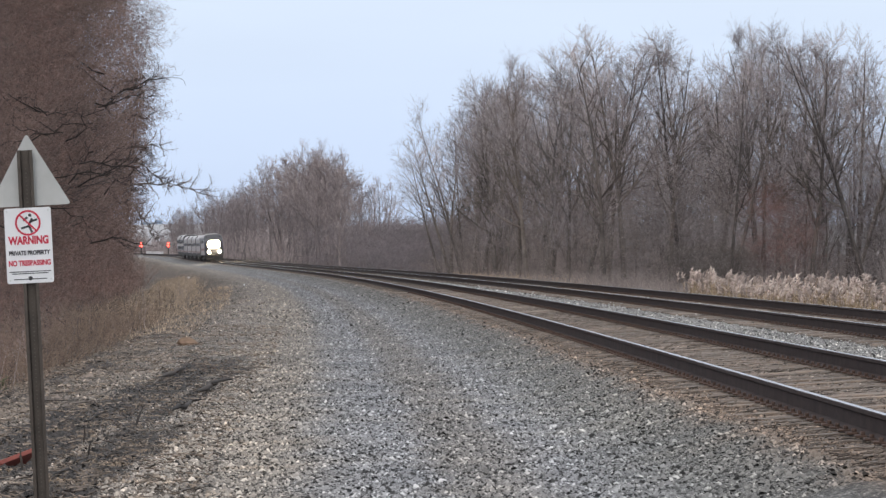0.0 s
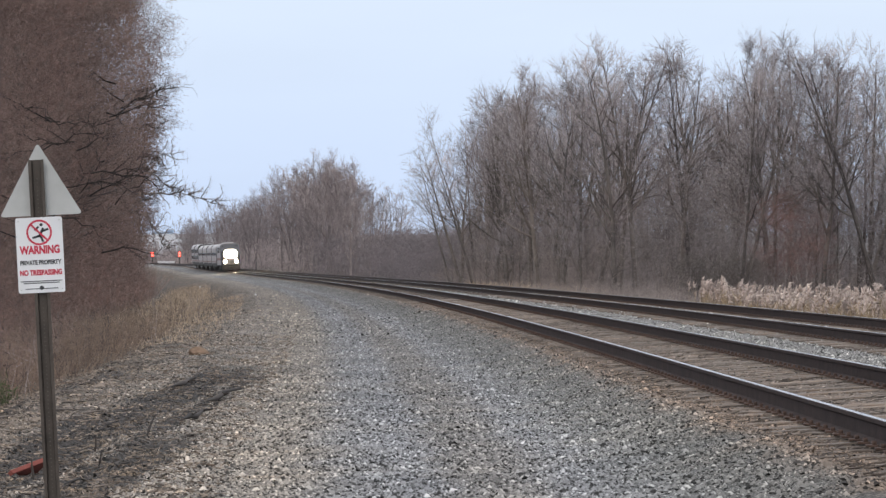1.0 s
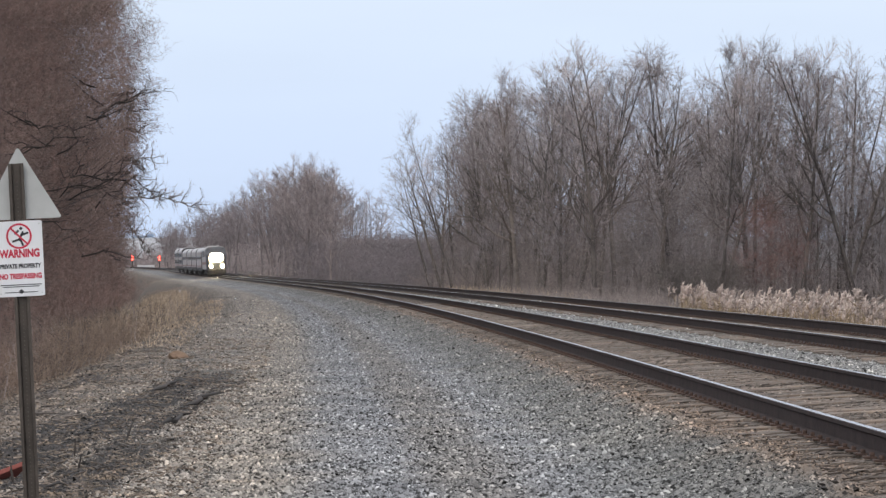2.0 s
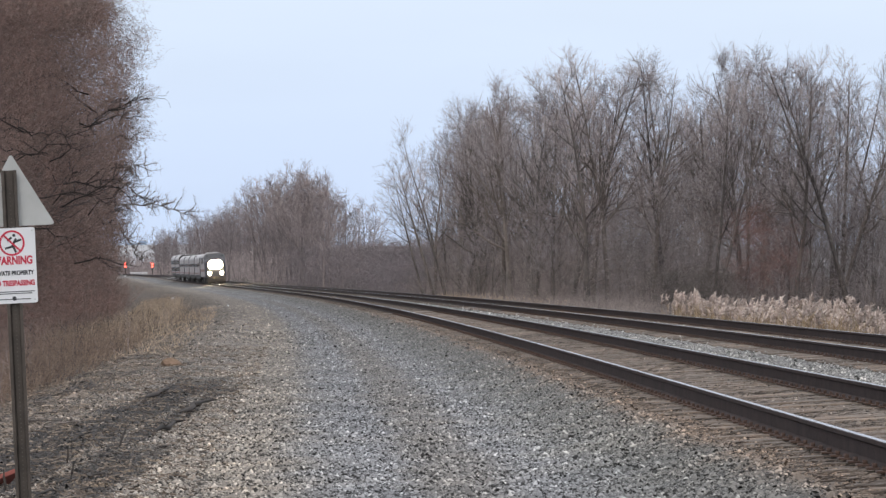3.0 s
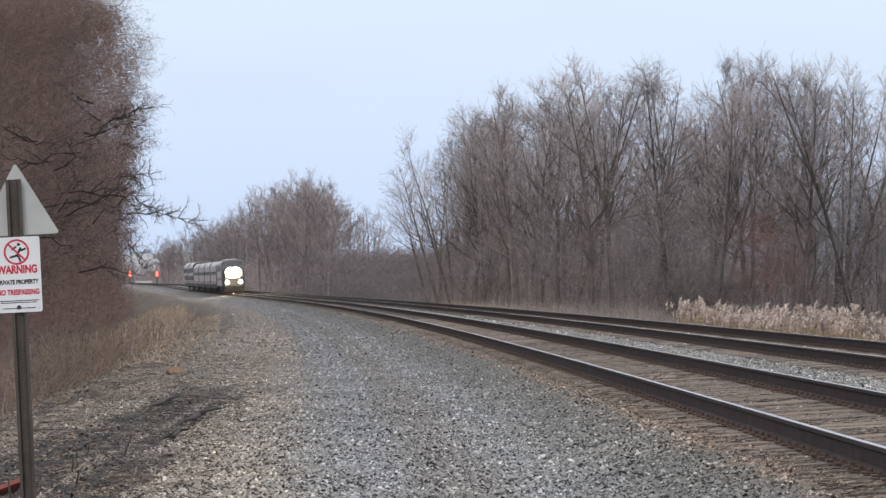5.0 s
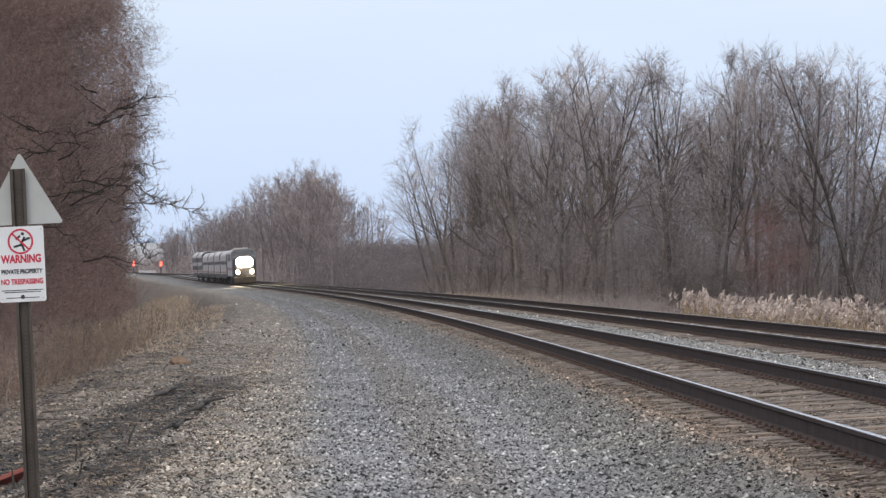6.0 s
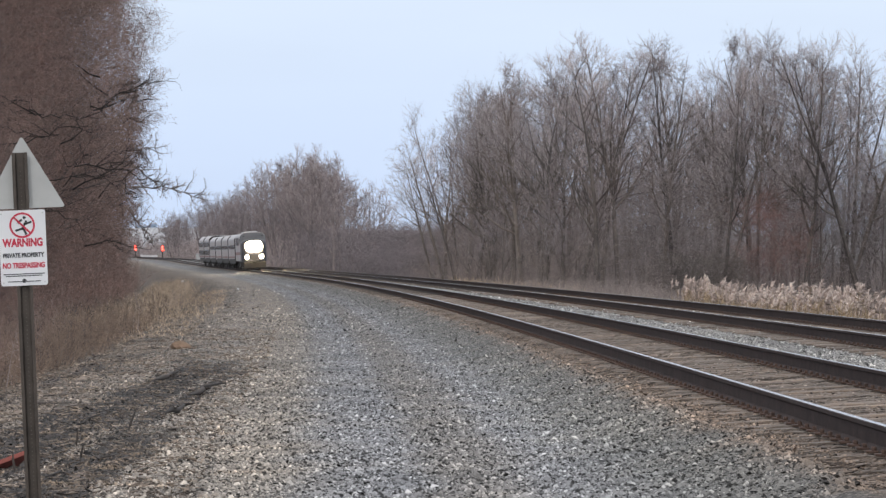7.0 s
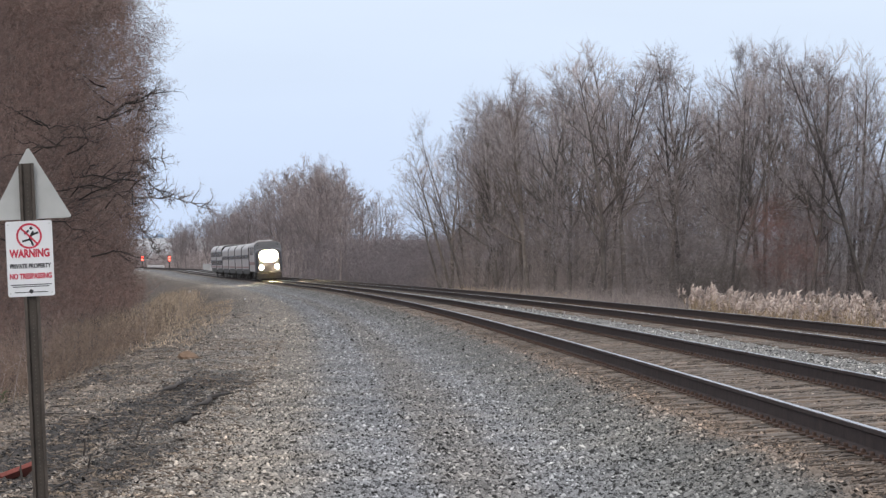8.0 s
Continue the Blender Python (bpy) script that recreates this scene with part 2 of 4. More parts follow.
MAT["green"] = twig_material("green_leaf", (0.04, 0.06, 0.025), (0.09, 0.12, 0.05), (0.07, 0.09, 0.04))
MAT["rail"] = simple("rusty_steel", (0.019, 0.013, 0.013), (0.046, 0.031, 0.028), 30, 0.8, 0.0)
MAT["rail"].node_tree.nodes["Principled BSDF"].inputs["Specular IOR Level"].default_value = 0.15
MAT["head"] = simple("polished_steel", (0.50, 0.46, 0.46), (0.64, 0.60, 0.61), 12, 0.2, 1.0, 0.05)


def timber():
    """Split, grey-brown timber: grain along the tie, a tone of its own for each tie, grit lying on it."""
    m, t, b = shader("weathered_timber", 0.9)
    co = t.nodes.new("ShaderNodeTexCoord").outputs["Object"]
    mp = t.nodes.new("ShaderNodeMapping")
    mp.inputs["Scale"].default_value = (1.6, 34, 34)
    t.links.new(co, mp.inputs[0])
    grain = noise_tex(t, 1.0, 6, mp.outputs[0], 0.65)
    c = ramp(t, grain, ((0.28, (0.04, 0.031, 0.027)), (0.45, (0.14, 0.107, 0.085)), (0.62, (0.24, 0.195, 0.16)), (0.78, (0.40, 0.345, 0.29))))
    info = t.nodes.new("ShaderNodeObjectInfo")
    c = mixed(t, 1.0, c, ramp(t, info.outputs["Random"], ((0.0, (0.38, 0.35, 0.33)), (0.55, (0.95, 0.92, 0.9)), (1.0, (1.75, 1.68, 1.6)))), "MULTIPLY")
    pos = t.nodes.new("ShaderNodeNewGeometry").outputs["Position"]
    grit = ramp(t, noise_tex(t, 6.5, 6, pos, 0.7), ((0.44, (0, 0, 0)), (0.56, (1, 1, 1))))
    c = mixed(t, maths(t, "MULTIPLY", grit, 0.75), c, mixed(t, noise_tex(t, 40, 4, pos, 0.7), (0.07, 0.058, 0.05), (0.30, 0.265, 0.235)))
    t.links.new(c, b.inputs["Base Color"])
    bump(t, b, grain, 0.9, 0.015)
    return m


MAT["tie"] = timber()
MAT["plate"] = simple("rust", (0.045, 0.028, 0.022), (0.11, 0.065, 0.048), 40, 0.8, 0.2)
MAT["post"] = simple("weathered_post_steel", (0.055, 0.045, 0.038), (0.10, 0.082, 0.068), 18, 0.6, 0.4)
MAT["plate_back"] = simple("bare_aluminium", (0.42, 0.42, 0.40), (0.52, 0.52, 0.50), 9, 0.5, 0.15, 0.05)
MAT["sign_white"] = simple("white_sign_enamel", (0.74, 0.74, 0.75), (0.82, 0.82, 0.82), 10, 0.45, 0, 0.03)
MAT["sign_red"] = simple("red_sign_ink", (0.50, 0.02, 0.05), (0.60, 0.03, 0.07), 40, 0.5, 0, 0.03)
MAT["sign_black"] = simple("black_sign_ink", (0.02, 0.02, 0.022), (0.04, 0.04, 0.045), 40, 0.5, 0, 0.03)
MAT["bark_dead"] = twig_material("dead_bark", (0.022, 0.018, 0.016), (0.05, 0.041, 0.036), (0.035, 0.027, 0.023))
MAT["board"] = simple("red_painted_board", (0.16, 0.035, 0.028), (0.26, 0.07, 0.05), 16, 0.8, 0, 0.4)
MAT["hole"] = simple("punched_hole", (0.085, 0.075, 0.065), (0.13, 0.115, 0.10), 40, 0.7)
MAT["rock"] = simple("orange_stone", (0.15, 0.095, 0.06), (0.24, 0.16, 0.11), 14, 0.9, 0, 0.8, 0.02)
MAT["litter"] = simple("white_plastic", (0.75, 0.76, 0.78), (0.85, 0.85, 0.86), 20, 0.5, 0, 0.2)
MAT["steel"] = simple("stainless_coach_side", (0.29, 0.258, 0.245), (0.40, 0.36, 0.345), 3, 0.42, 0.2, 0.05)
MAT["band"] = simple("dark_window_band", (0.02, 0.02, 0.025), (0.05, 0.05, 0.055), 3, 0.25, 0, 0.02)
MAT["roof"] = simple("grey_coach_roof", (0.40, 0.385, 0.385), (0.54, 0.52, 0.52), 3, 0.5, 0.1, 0.05)
MAT["livery"] = simple("dull_red_livery", (0.17, 0.075, 0.065), (0.23, 0.105, 0.09), 3, 0.5, 0, 0.05)
MAT["nose"] = simple("grey_locomotive_paint", (0.03, 0.03, 0.034), (0.06, 0.06, 0.066), 3, 0.5, 0, 0.05)
MAT["truck"] = simple("black_running_gear", (0.025, 0.023, 0.022), (0.06, 0.055, 0.05), 6, 0.7, 0.2)
MAT["cabinet"] = simple("pale_cabinet_paint", (0.42, 0.42, 0.42), (0.52, 0.52, 0.52), 3, 0.6, 0, 0.05)
# horizon colours: bluish and pale because distance haze is painted into them
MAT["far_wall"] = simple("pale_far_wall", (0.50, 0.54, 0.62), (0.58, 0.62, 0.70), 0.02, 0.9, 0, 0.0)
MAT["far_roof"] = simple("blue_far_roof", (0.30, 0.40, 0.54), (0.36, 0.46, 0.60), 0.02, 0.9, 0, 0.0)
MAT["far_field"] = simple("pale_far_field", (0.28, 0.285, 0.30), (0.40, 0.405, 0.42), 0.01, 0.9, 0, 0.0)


def glow(name, colour, strength):
    m, t, b = shader(name, 0.4)
    b.inputs["Base Color"].default_value = (*colour, 1)
    b.inputs["Emission Color"].default_value = (*colour, 1)
    b.inputs["Emission Strength"].default_value = strength
    return m


MAT["headlight"] = glow("lit_headlamp", (1.0, 0.80, 0.50), 320.0)
MAT["red_lamp"] = glow("lit_red_signal_lens", (1.0, 0.045, 0.03), 14.0)


# ---------------------------------------------------------------- mesh helpers
def mesh_of(name, verts, faces, material, smooth=False):
    me = bpy.data.meshes.new(name)
    me.from_pydata([tuple(v) for v in verts], [], [tuple(f) for f in faces])
    me.materials.append(material)
    if smooth:
        me.polygons.foreach_set("use_smooth", [True] * len(me.polygons))
    me.update()
    return me


def part(name, bm, material, parent, label=""):
    """Links a bmesh, or a finished mesh, as one mesh object under a thing or a part."""
    if isinstance(bm, bmesh.types.BMesh):
        me = bpy.data.meshes.new(name)
        bm.to_mesh(me)
        bm.free()
        me.materials.append(material)
    else:
        me = bm
    ob = new(name, me)
    ob.parent = parent
    if label:
        tagged(ob, label)
    return ob


def box_bm(sx, sy, sz, at=(0, 0, 0), bevel=0.0, bm=None, turn=None):
    """A bevelled box with its middle at `at`."""
    bm = bm or bmesh.new()
    m = Matrix.Translation(at) @ (turn or Matrix.Identity(4)) @ Matrix.Diagonal((sx, sy, sz, 1))
    got = bmesh.ops.create_cube(bm, size=1, matrix=m)
    if bevel:
        edges = list({e for v in got["verts"] for e in v.link_edges})
        bmesh.ops.bevel(bm, geom=edges, offset=bevel, segments=2, profile=0.5, affect="EDGES")
    return bm


def disc_bm(radius, depth, at, axis="Y", sides=20, bm=None):
    bm = bm or bmesh.new()
    turn = {"Z": Matrix.Identity(4), "Y": Matrix.Rotation(radians(90), 4, "X"), "X": Matrix.Rotation(radians(90), 4, "Y")}[axis]
    bmesh.ops.create_cone(bm, cap_ends=True, segments=sides, radius1=radius, radius2=radius, depth=depth, matrix=Matrix.Translation(at) @ turn)
    return bm


def spikes(base, tip, radius):
    """Thin three-sided spikes from base to tip, all in one go: vertices and triangles."""
    base, tip = np.asarray(base, float), np.asarray(tip, float)
    n = len(base)
    d = tip - base
    d /= np.linalg.norm(d, axis=1)[:, None] + 1e-9
    side = np.cross(d, np.where(np.abs(d[:, 2:]) > 0.9, [[1.0, 0, 0]], [[0, 0, 1.0]]))
    side /= np.linalg.norm(side, axis=1)[:, None] + 1e-9
    other = np.cross(d, side)
    r = np.broadcast_to(np.asarray(radius, float), (n,))[:, None]
    v = np.empty((n, 4, 3))
    for k in range(3):
        a = 2 * math.pi * k / 3
        v[:, k] = base + r * (math.cos(a) * side + math.sin(a) * other)
    v[:, 3] = tip
    i = np.arange(n)[:, None] * 4
    f = np.concatenate([i + [[0, 1, 3]], i + [[1, 2, 3]], i + [[2, 0, 3]]])
    return v.reshape(-1, 3), f


def tri_mesh(name, verts, tris, material):
    me = bpy.data.meshes.new(name)
    verts, tris = np.ascontiguousarray(verts, dtype=np.float32), np.ascontiguousarray(tris, dtype=np.int32)
    me.vertices.add(len(verts))
    me.vertices.foreach_set("co", verts.ravel())
    me.loops.add(tris.size)
    me.loops.foreach_set("vertex_index", tris.ravel())
    me.polygons.add(len(tris))
    me.polygons.foreach_set("loop_start", np.arange(0, tris.size, 3, dtype=np.int32))
    me.polygons.foreach_set("loop_total", np.full(len(tris), 3, dtype=np.int32))
    me.materials.append(material)
    me.update(calc_edges=True)
    return me


def join(*pairs):
    vs, fs, n = [], [], 0
    for v, f in pairs:
        vs.append(v)
        fs.append(np.asarray(f) + n)
        n += len(v)
    return np.concatenate(vs), np.concatenate(fs)


def tube(points, radii, sides):
    """A tapered tube through points, as vertices and triangles."""
    pts = [Vector(p) for p in points]
    vs, fs = [], []
    for i, p in enumerate(pts):
        d = (pts[min(i + 1, len(pts) - 1)] - pts[max(i - 1, 0)]).normalized()
        s = d.cross(Vector((0.31, 0.95, 0.1))).normalized()
        o = d.cross(s)
        for k in range(sides):
            a = 2 * math.pi * k / sides
            vs.append(p + radii[i] * (math.cos(a) * s + math.sin(a) * o))
    for i in range(len(pts) - 1):
        for k in range(sides):
            a, b = i * sides + k, i * sides + (k + 1) % sides
            fs += [(a, b, b + sides), (a, b + sides, a + sides)]
    return np.array([tuple(v) for v in vs]), np.array(fs)


# ---------------------------------------------------------------- ground
def build_ground():
    us = sorted({u for u, _ in PROFILE} | {-500, -200, -100, -35, -25, -20, -13.5, -10, -9.5, -8.6, -8.1, -7.2, -6.8, -6.4, -5.6, -5.2, -4.9, -4.3, -4, -3.7, -3.0, -2.7, -2.3, -1.7, -1.1, 0.75, 3.1, 4.8, 7.8, 11, 16, 22, 32, 40, 90, 180, 500})
    ys = [-60, -30, -10, 0, 10, 18]
    while ys[-1] < 4500:
        ys.append(ys[-1] + max(0.5, 0.013 * ys[-1]))
    verts, lat = [], []
    for y in ys:
        for u in us:
            verts.append(on_ground(u, y))
            lat.append(u)
    w = len(us)
    faces = [(j * w + i, j * w + i + 1, (j + 1) * w + i + 1, (j + 1) * w + i) for j in range(len(ys) - 1) for i in range(w - 1)]
    me = mesh_of("ground", verts, faces, MAT["ground"], True)
    me.attributes.new("lateral", "FLOAT", "POINT").data.foreach_set("value", lat)
    tagged(new("ground", me), "grey crushed-stone service road and ballast beside brown brush", "ground", kind="structure")


def build_stones():
    """Loose crushed stone, densest close by and thinning out with distance."""
    rng = np.random.default_rng(5)
    shape0 = np.array([(1, 0, -0.35), (0, 1, -0.35), (-1, 0, -0.35), (0, -1, -0.35), (0.25, 0.1, 0.75), (-0.3, -0.15, 0.6)], float)
    tris = np.array([(0, 1, 4), (1, 5, 4), (1, 2, 5), (2, 3, 5), (3, 4, 5), (3, 0, 4)])
    spots = []
    for y0, y1 in ((24, 28), (28, 33), (33, 39), (39, 46), (46, 55), (55, 66), (66, 80), (80, 100), (100, 130), (130, 170), (170, 240), (240, 320)):
        ym = (y0 + y1) / 2
        lo, hi = max(-11.0, -0.122 * y1 - rail_x(ym)), min(6.4, 0.122 * y1 - rail_x(ym))
        per = 560 * min(1.0, (35 / ym) ** 2.7)
        n = int(per * (y1 - y0) * (hi - lo))
        u, y = rng.uniform(lo, hi, n), y0 + (y1 - y0) * rng.random(n)
        edge = np.clip((u + 11.0) / 3.0, 0.15, 1.0)
        inside = (u > -0.6) & (u < 2.15)
        keep = rng.random(n) < np.where(inside, 0.75, np.where((u > -0.75) & (u <= -0.6), 1.0, edge))
        spots += list(zip(u[keep], y[keep]))
    n = len(spots)
    lat = np.array([s[0] for s in spots])
    dist = np.array([s[1] for s in spots])
    size = np.clip(rng.lognormal(math.log(0.0112), 0.42, n), 0.005, 0.03) * np.clip(dist / 75, 1.0, 1.7)
    size = np.where((lat > -0.6) & (lat < 2.15), size * 0.75, size)
    pos = np.array([on_ground(u, y, 0.0) for u, y in spots])
    pos[:, 2] += 0.42 * size + np.where((lat > -0.6) & (lat < 2.15), 0.012, 0.0)
    spin = rng.uniform(0, 6.283, n)
    tx, ty = rng.normal(0, 0.55, n), rng.normal(0, 0.55, n)
    v = shape0[None] * rng.uniform(0.65, 1.3, (n, 6, 1)) * rng.uniform(0.7, 1.3, (n, 1, 3))
    v[..., 2] *= 0.72
    v[..., 2] += v[..., 0] * tx[:, None] * 0.6 + v[..., 1] * ty[:, None] * 0.6
    c, k = np.cos(spin)[:, None], np.sin(spin)[:, None]
    v = np.stack([v[..., 0] * c - v[..., 1] * k, v[..., 0] * k + v[..., 1] * c, v[..., 2]], -1) * size[:, None, None] + pos[:, None]
    f = tris[None] + (np.arange(n) * 6)[:, None, None]
    me = tri_mesh("ballast_stones", v.reshape(-1, 3), f.reshape(-1, 3), MAT["stone"])
    me.attributes.new("lateral", "FLOAT", "POINT").data.foreach_set("value", np.repeat(lat.astype(np.float32), 6))
    tagged(new("ballast_stones", me), "loose grey crushed stones on the service road and ballast", "gravel", kind="stuff")


# ---------------------------------------------------------------- tracks
RAIL_SHAPE = ((-0.075, -0.18), (0.075, -0.18), (0.075, -0.168), (0.012, -0.145), (0.012, -0.045), (0.036, -0.032), (0.036, -0.006), (0.028, 0.0), (-0.028, 0.0), (-0.036, -0.006),
              (-0.036, -0.032), (-0.012, -0.045), (-0.012, -0.145), (-0.075, -0.168))


def stations():
    ys = [-40.0, -25.0, -12.0, 0.0, 12.0]
    while ys[-1] < 2600:
        ys.append(ys[-1] + max(1.5, 0.03 * ys[-1]))
    return ys


def rail_mesh(off, dz):
    verts, faces, k = [], [], len(RAIL_SHAPE)
    ys = stations()
    for y in ys:
        x, z = rail_x(y) + off, rail_z(y) + dz
        verts += [(x + a, y, z + b) for a, b in RAIL_SHAPE]
    for j in range(len(ys) - 1):
        for i in range(k):
            a, b = j * k + i, j * k + (i + 1) % k
            faces.append((a, b, b + k, a + k))
    me = mesh_of("rail", verts, faces, MAT["rail"])
    me.materials.append(MAT["head"])
    for p in me.polygons:
        if p.index % k == 7:
            p.material_index = 1
    return me


def build_track(off, dz, cant, label):
    track = tagged(new("railway_track"), label, "railway track", "railway tracks", "structure")
    track.location = (rail_x(12) + off, 12, 0)
    bpy.context.view_layer.update()
    back = track.matrix_world.inverted()
    for a, b in ((0, 0), (GAUGE, cant)):
        rail = part("rail", rail_mesh(off + a, dz + b), None, track, "dark rusty rail with a polished head")
        rail.matrix_parent_inverse = back
    tilt = -math.atan2(cant, GAUGE)
    tie_me = bpy.data.meshes.new("tie")
    bm = box_bm(2.6, 0.225, 0.17, (0, 0, -0.085), 0.012)
    bm.to_mesh(tie_me)
    bm.free()
    tie_me.materials.append(MAT["tie"])
    rng = random.Random(11 + int(off))
    rest, plates = [], []
    y, n = 14.0 + off * 4, 0
    while y < 420:
        turn = math.atan2(-(rail_x(y + 1) - rail_x(y - 1)) / 2, 1)
        mid = Vector((rail_x(y) + off + GAUGE / 2 + rng.uniform(-0.05, 0.05), y, rail_z(y) + dz + cant / 2 - 0.183 + rng.uniform(-0.012, 0.004)))
        m = Matrix.Translation(mid) @ Matrix.Rotation(turn + rng.uniform(-0.012, 0.012), 4, "Z") @ Matrix.Rotation(tilt, 4, "Y")
        if n < 290:
            tie = new("tie", tie_me)
            tie.parent = track
            tie.matrix_basis = back @ m
        else:
            rest.append(m)
        if y < 150:
            for a, b in ((0, 0), (GAUGE, cant)):
                plates.append((Vector((rail_x(y) + off + a, y, rail_z(y) + dz + b - 0.178)), turn))
        n += 1
        y += 0.495
    bm = bmesh.new()
    for m in rest:
        bmesh.ops.create_cube(bm, size=1, matrix=m @ Matrix.Translation((0, 0, -0.085)) @ Matrix.Diagonal((2.6, 0.225, 0.17, 1)))
    far_ties = part("far_ties", bm, MAT["tie"], track, "weathered timber ties farther along the line")
    far_ties.matrix_parent_inverse = back
    far_ties["kind"] = "stuff"
    cube = np.array([(x, yy, z) for x in (-0.5, 0.5) for yy in (-0.5, 0.5) for z in (-0.5, 0.5)])
    quads = np.array([(0, 1, 3), (0, 3, 2), (4, 6, 7), (4, 7, 5), (0, 4, 5), (0, 5, 1), (2, 3, 7), (2, 7, 6), (1, 5, 7), (1, 7, 3), (0, 2, 6), (0, 6, 4)])
    sets = []
    for p, turn in plates:
        for size, at in (((0.30, 0.17, 0.016), (0, 0, 0.004)), ((0.03, 0.03, 0.035), (-0.092, 0.05, 0.02)), ((0.03, 0.03, 0.035), (-0.098, -0.05, 0.02)), ((0.03, 0.03, 0.035), (0.095, 0.0, 0.02))):
            sets.append((cube * size + at + np.array(p), quads))
    v, f = join(*sets)
    fix = part("tie_plates", tri_mesh("tie_plates", v, f, MAT["plate"]), None, track, "rusty tie plates and spikes")
    fix.matrix_parent_inverse = back
    fix["kind"] = "stuff"
    return track


# ---------------------------------------------------------------- trees
def grow_tree(rng, height, limbs, second, third, twigs, spread, thin, lean=0.0, low=0.3, stems=1, rise=0.11):
    """Wood and fine twigs of a bare tree that forks five times, each as vertices and triangles."""
    wood, base, tip, rad = [], [], [], []

    def path(p, d, length, steps, wander, lift):
        pts = [p.copy()]
        for _ in range(steps):
            d = (d + Vector((rng.gauss(0, wander), rng.gauss(0, wander), rng.gauss(0, wander) * 0.7 + lift))).normalized()
            p = p + d * (length / steps)
            pts.append(p.copy())
        return pts

    def off(d, angle):
        s = Matrix.Rotation(rng.uniform(0, 6.283), 3, d) @ d.orthogonal().normalized()
        return (d * math.cos(angle) + s * math.sin(angle)).normalized()

    def along(pts, k):
        k = k * (len(pts) - 1)
        i = min(int(k), len(pts) - 2)
        return pts[i].lerp(pts[i + 1], k - i), (pts[i + 1] - pts[i]).normalized()

    def spray(pts, n):
        """Shoots along a branch, each with its own fine twigs."""
        for j in range(n):
            p3, d3 = along(pts, min(1.0, 0.12 + 0.88 * (j + rng.random()) / n))
            d4 = (off(d3, rng.uniform(0.4, 1.05)) + Vector((0, 0, 0.16))).normalized()
            l3 = rng.uniform(0.55, 1.35)
            e3 = p3 + d4 * l3
            base.append(p3), tip.append(e3), rad.append(thin * 1.5)
            for _ in range(twigs):
                p4 = p3.lerp(e3, rng.uniform(0.1, 0.9))
                d5 = (off(d4, rng.uniform(0.35, 0.95)) + Vector((0, 0, 0.1))).normalized()
                base.append(p4), tip.append(p4 + d5 * l3 * rng.uniform(0.3, 0.6)), rad.append(thin)

    for n in range(stems):
        tall = height * (1.0 if n == 0 else rng.uniform(0.75, 0.95))
        r0 = tall * (0.0125 if stems == 1 else 0.0098)
        tilt = rng.uniform(0.10, 0.26) if stems > 1 else 0.0
        way = rng.uniform(0, 6.28)
        trunk = path(Vector((math.cos(way) * tilt, math.sin(way) * tilt, -0.3)), Vector((lean + tilt * math.cos(way), tilt * math.sin(way), 1)).normalized(), tall * 0.93, 8, 0.042, 0.045)
        wood.append(tube(trunk, [r0 * (1 - 0.115 * i) for i in range(9)], 5))
        spray(trunk[6:], third * 2)
        for i in range(limbs):
            k = low + (0.97 - low) * (i + rng.random()) / limbs
            p, d = along(trunk, k)
            length = tall * spread * (0.46 * (1 - k) + 0.09) * rng.uniform(0.75, 1.2)
            limb = path(p, off(d, rng.uniform(0.5, 0.95)), length, 5, 0.15, rise)
            r1 = max(r0 * (1 - 0.85 * k) * rng.uniform(0.45, 0.7), 0.02)
            wood.append(tube(limb, [r1 * (1 - 0.17 * j) for j in range(6)], 3))
            for j in range(second):
                s = 0.15 + 0.85 * (j + rng.random()) / second
                p2, d2 = along(limb, s)
                l2 = min(max(length * (0.55 * (1 - s) + 0.28), 0.9), 3.6) * rng.uniform(0.8, 1.2)
                br = path(p2, off(d2, rng.uniform(0.4, 1.0)), l2, 3, 0.17, rise * 0.7)
                r2 = max(r1 * 0.42 * (1.2 - s), thin * 1.6)
                wood.append(tube(br, [r2, r2 * 0.75, r2 * 0.5, r2 * 0.2], 3))
                spray(br, third)
    return join(*wood), spikes([tuple(b) for b in base], [tuple(b) for b in tip], rad)


def make_tree(name, seed, label, material, **how):
    """A bare tree at the origin, to be copied."""
    wood, fine = grow_tree(random.Random(seed), **how)
    tree = tagged(new(name), label, "tree")
    # far trees get the bark with painted haze
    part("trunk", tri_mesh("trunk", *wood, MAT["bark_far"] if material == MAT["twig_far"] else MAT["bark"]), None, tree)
    part("crown", tri_mesh("crown", *fine, material), None, tree)
    return tree


def plant(kinds, places, group):
    """Copies of the kinds at rows of (u, y, scale, turn)."""
    used = set()
    for i, (u, y, s, turn) in enumerate(places):
        src = kinds[i % len(kinds)]
        p = on_ground(u, y)
        m = Matrix.Translation(p) @ Matrix.Rotation(turn, 4, "Z")
        if src.name in used:
            t = copy_thing(src, m)
        else:
            used.add(src.name)
            src.matrix_basis = m
            t = src
        t.scale = (s, s, s)
        t["group"] = group


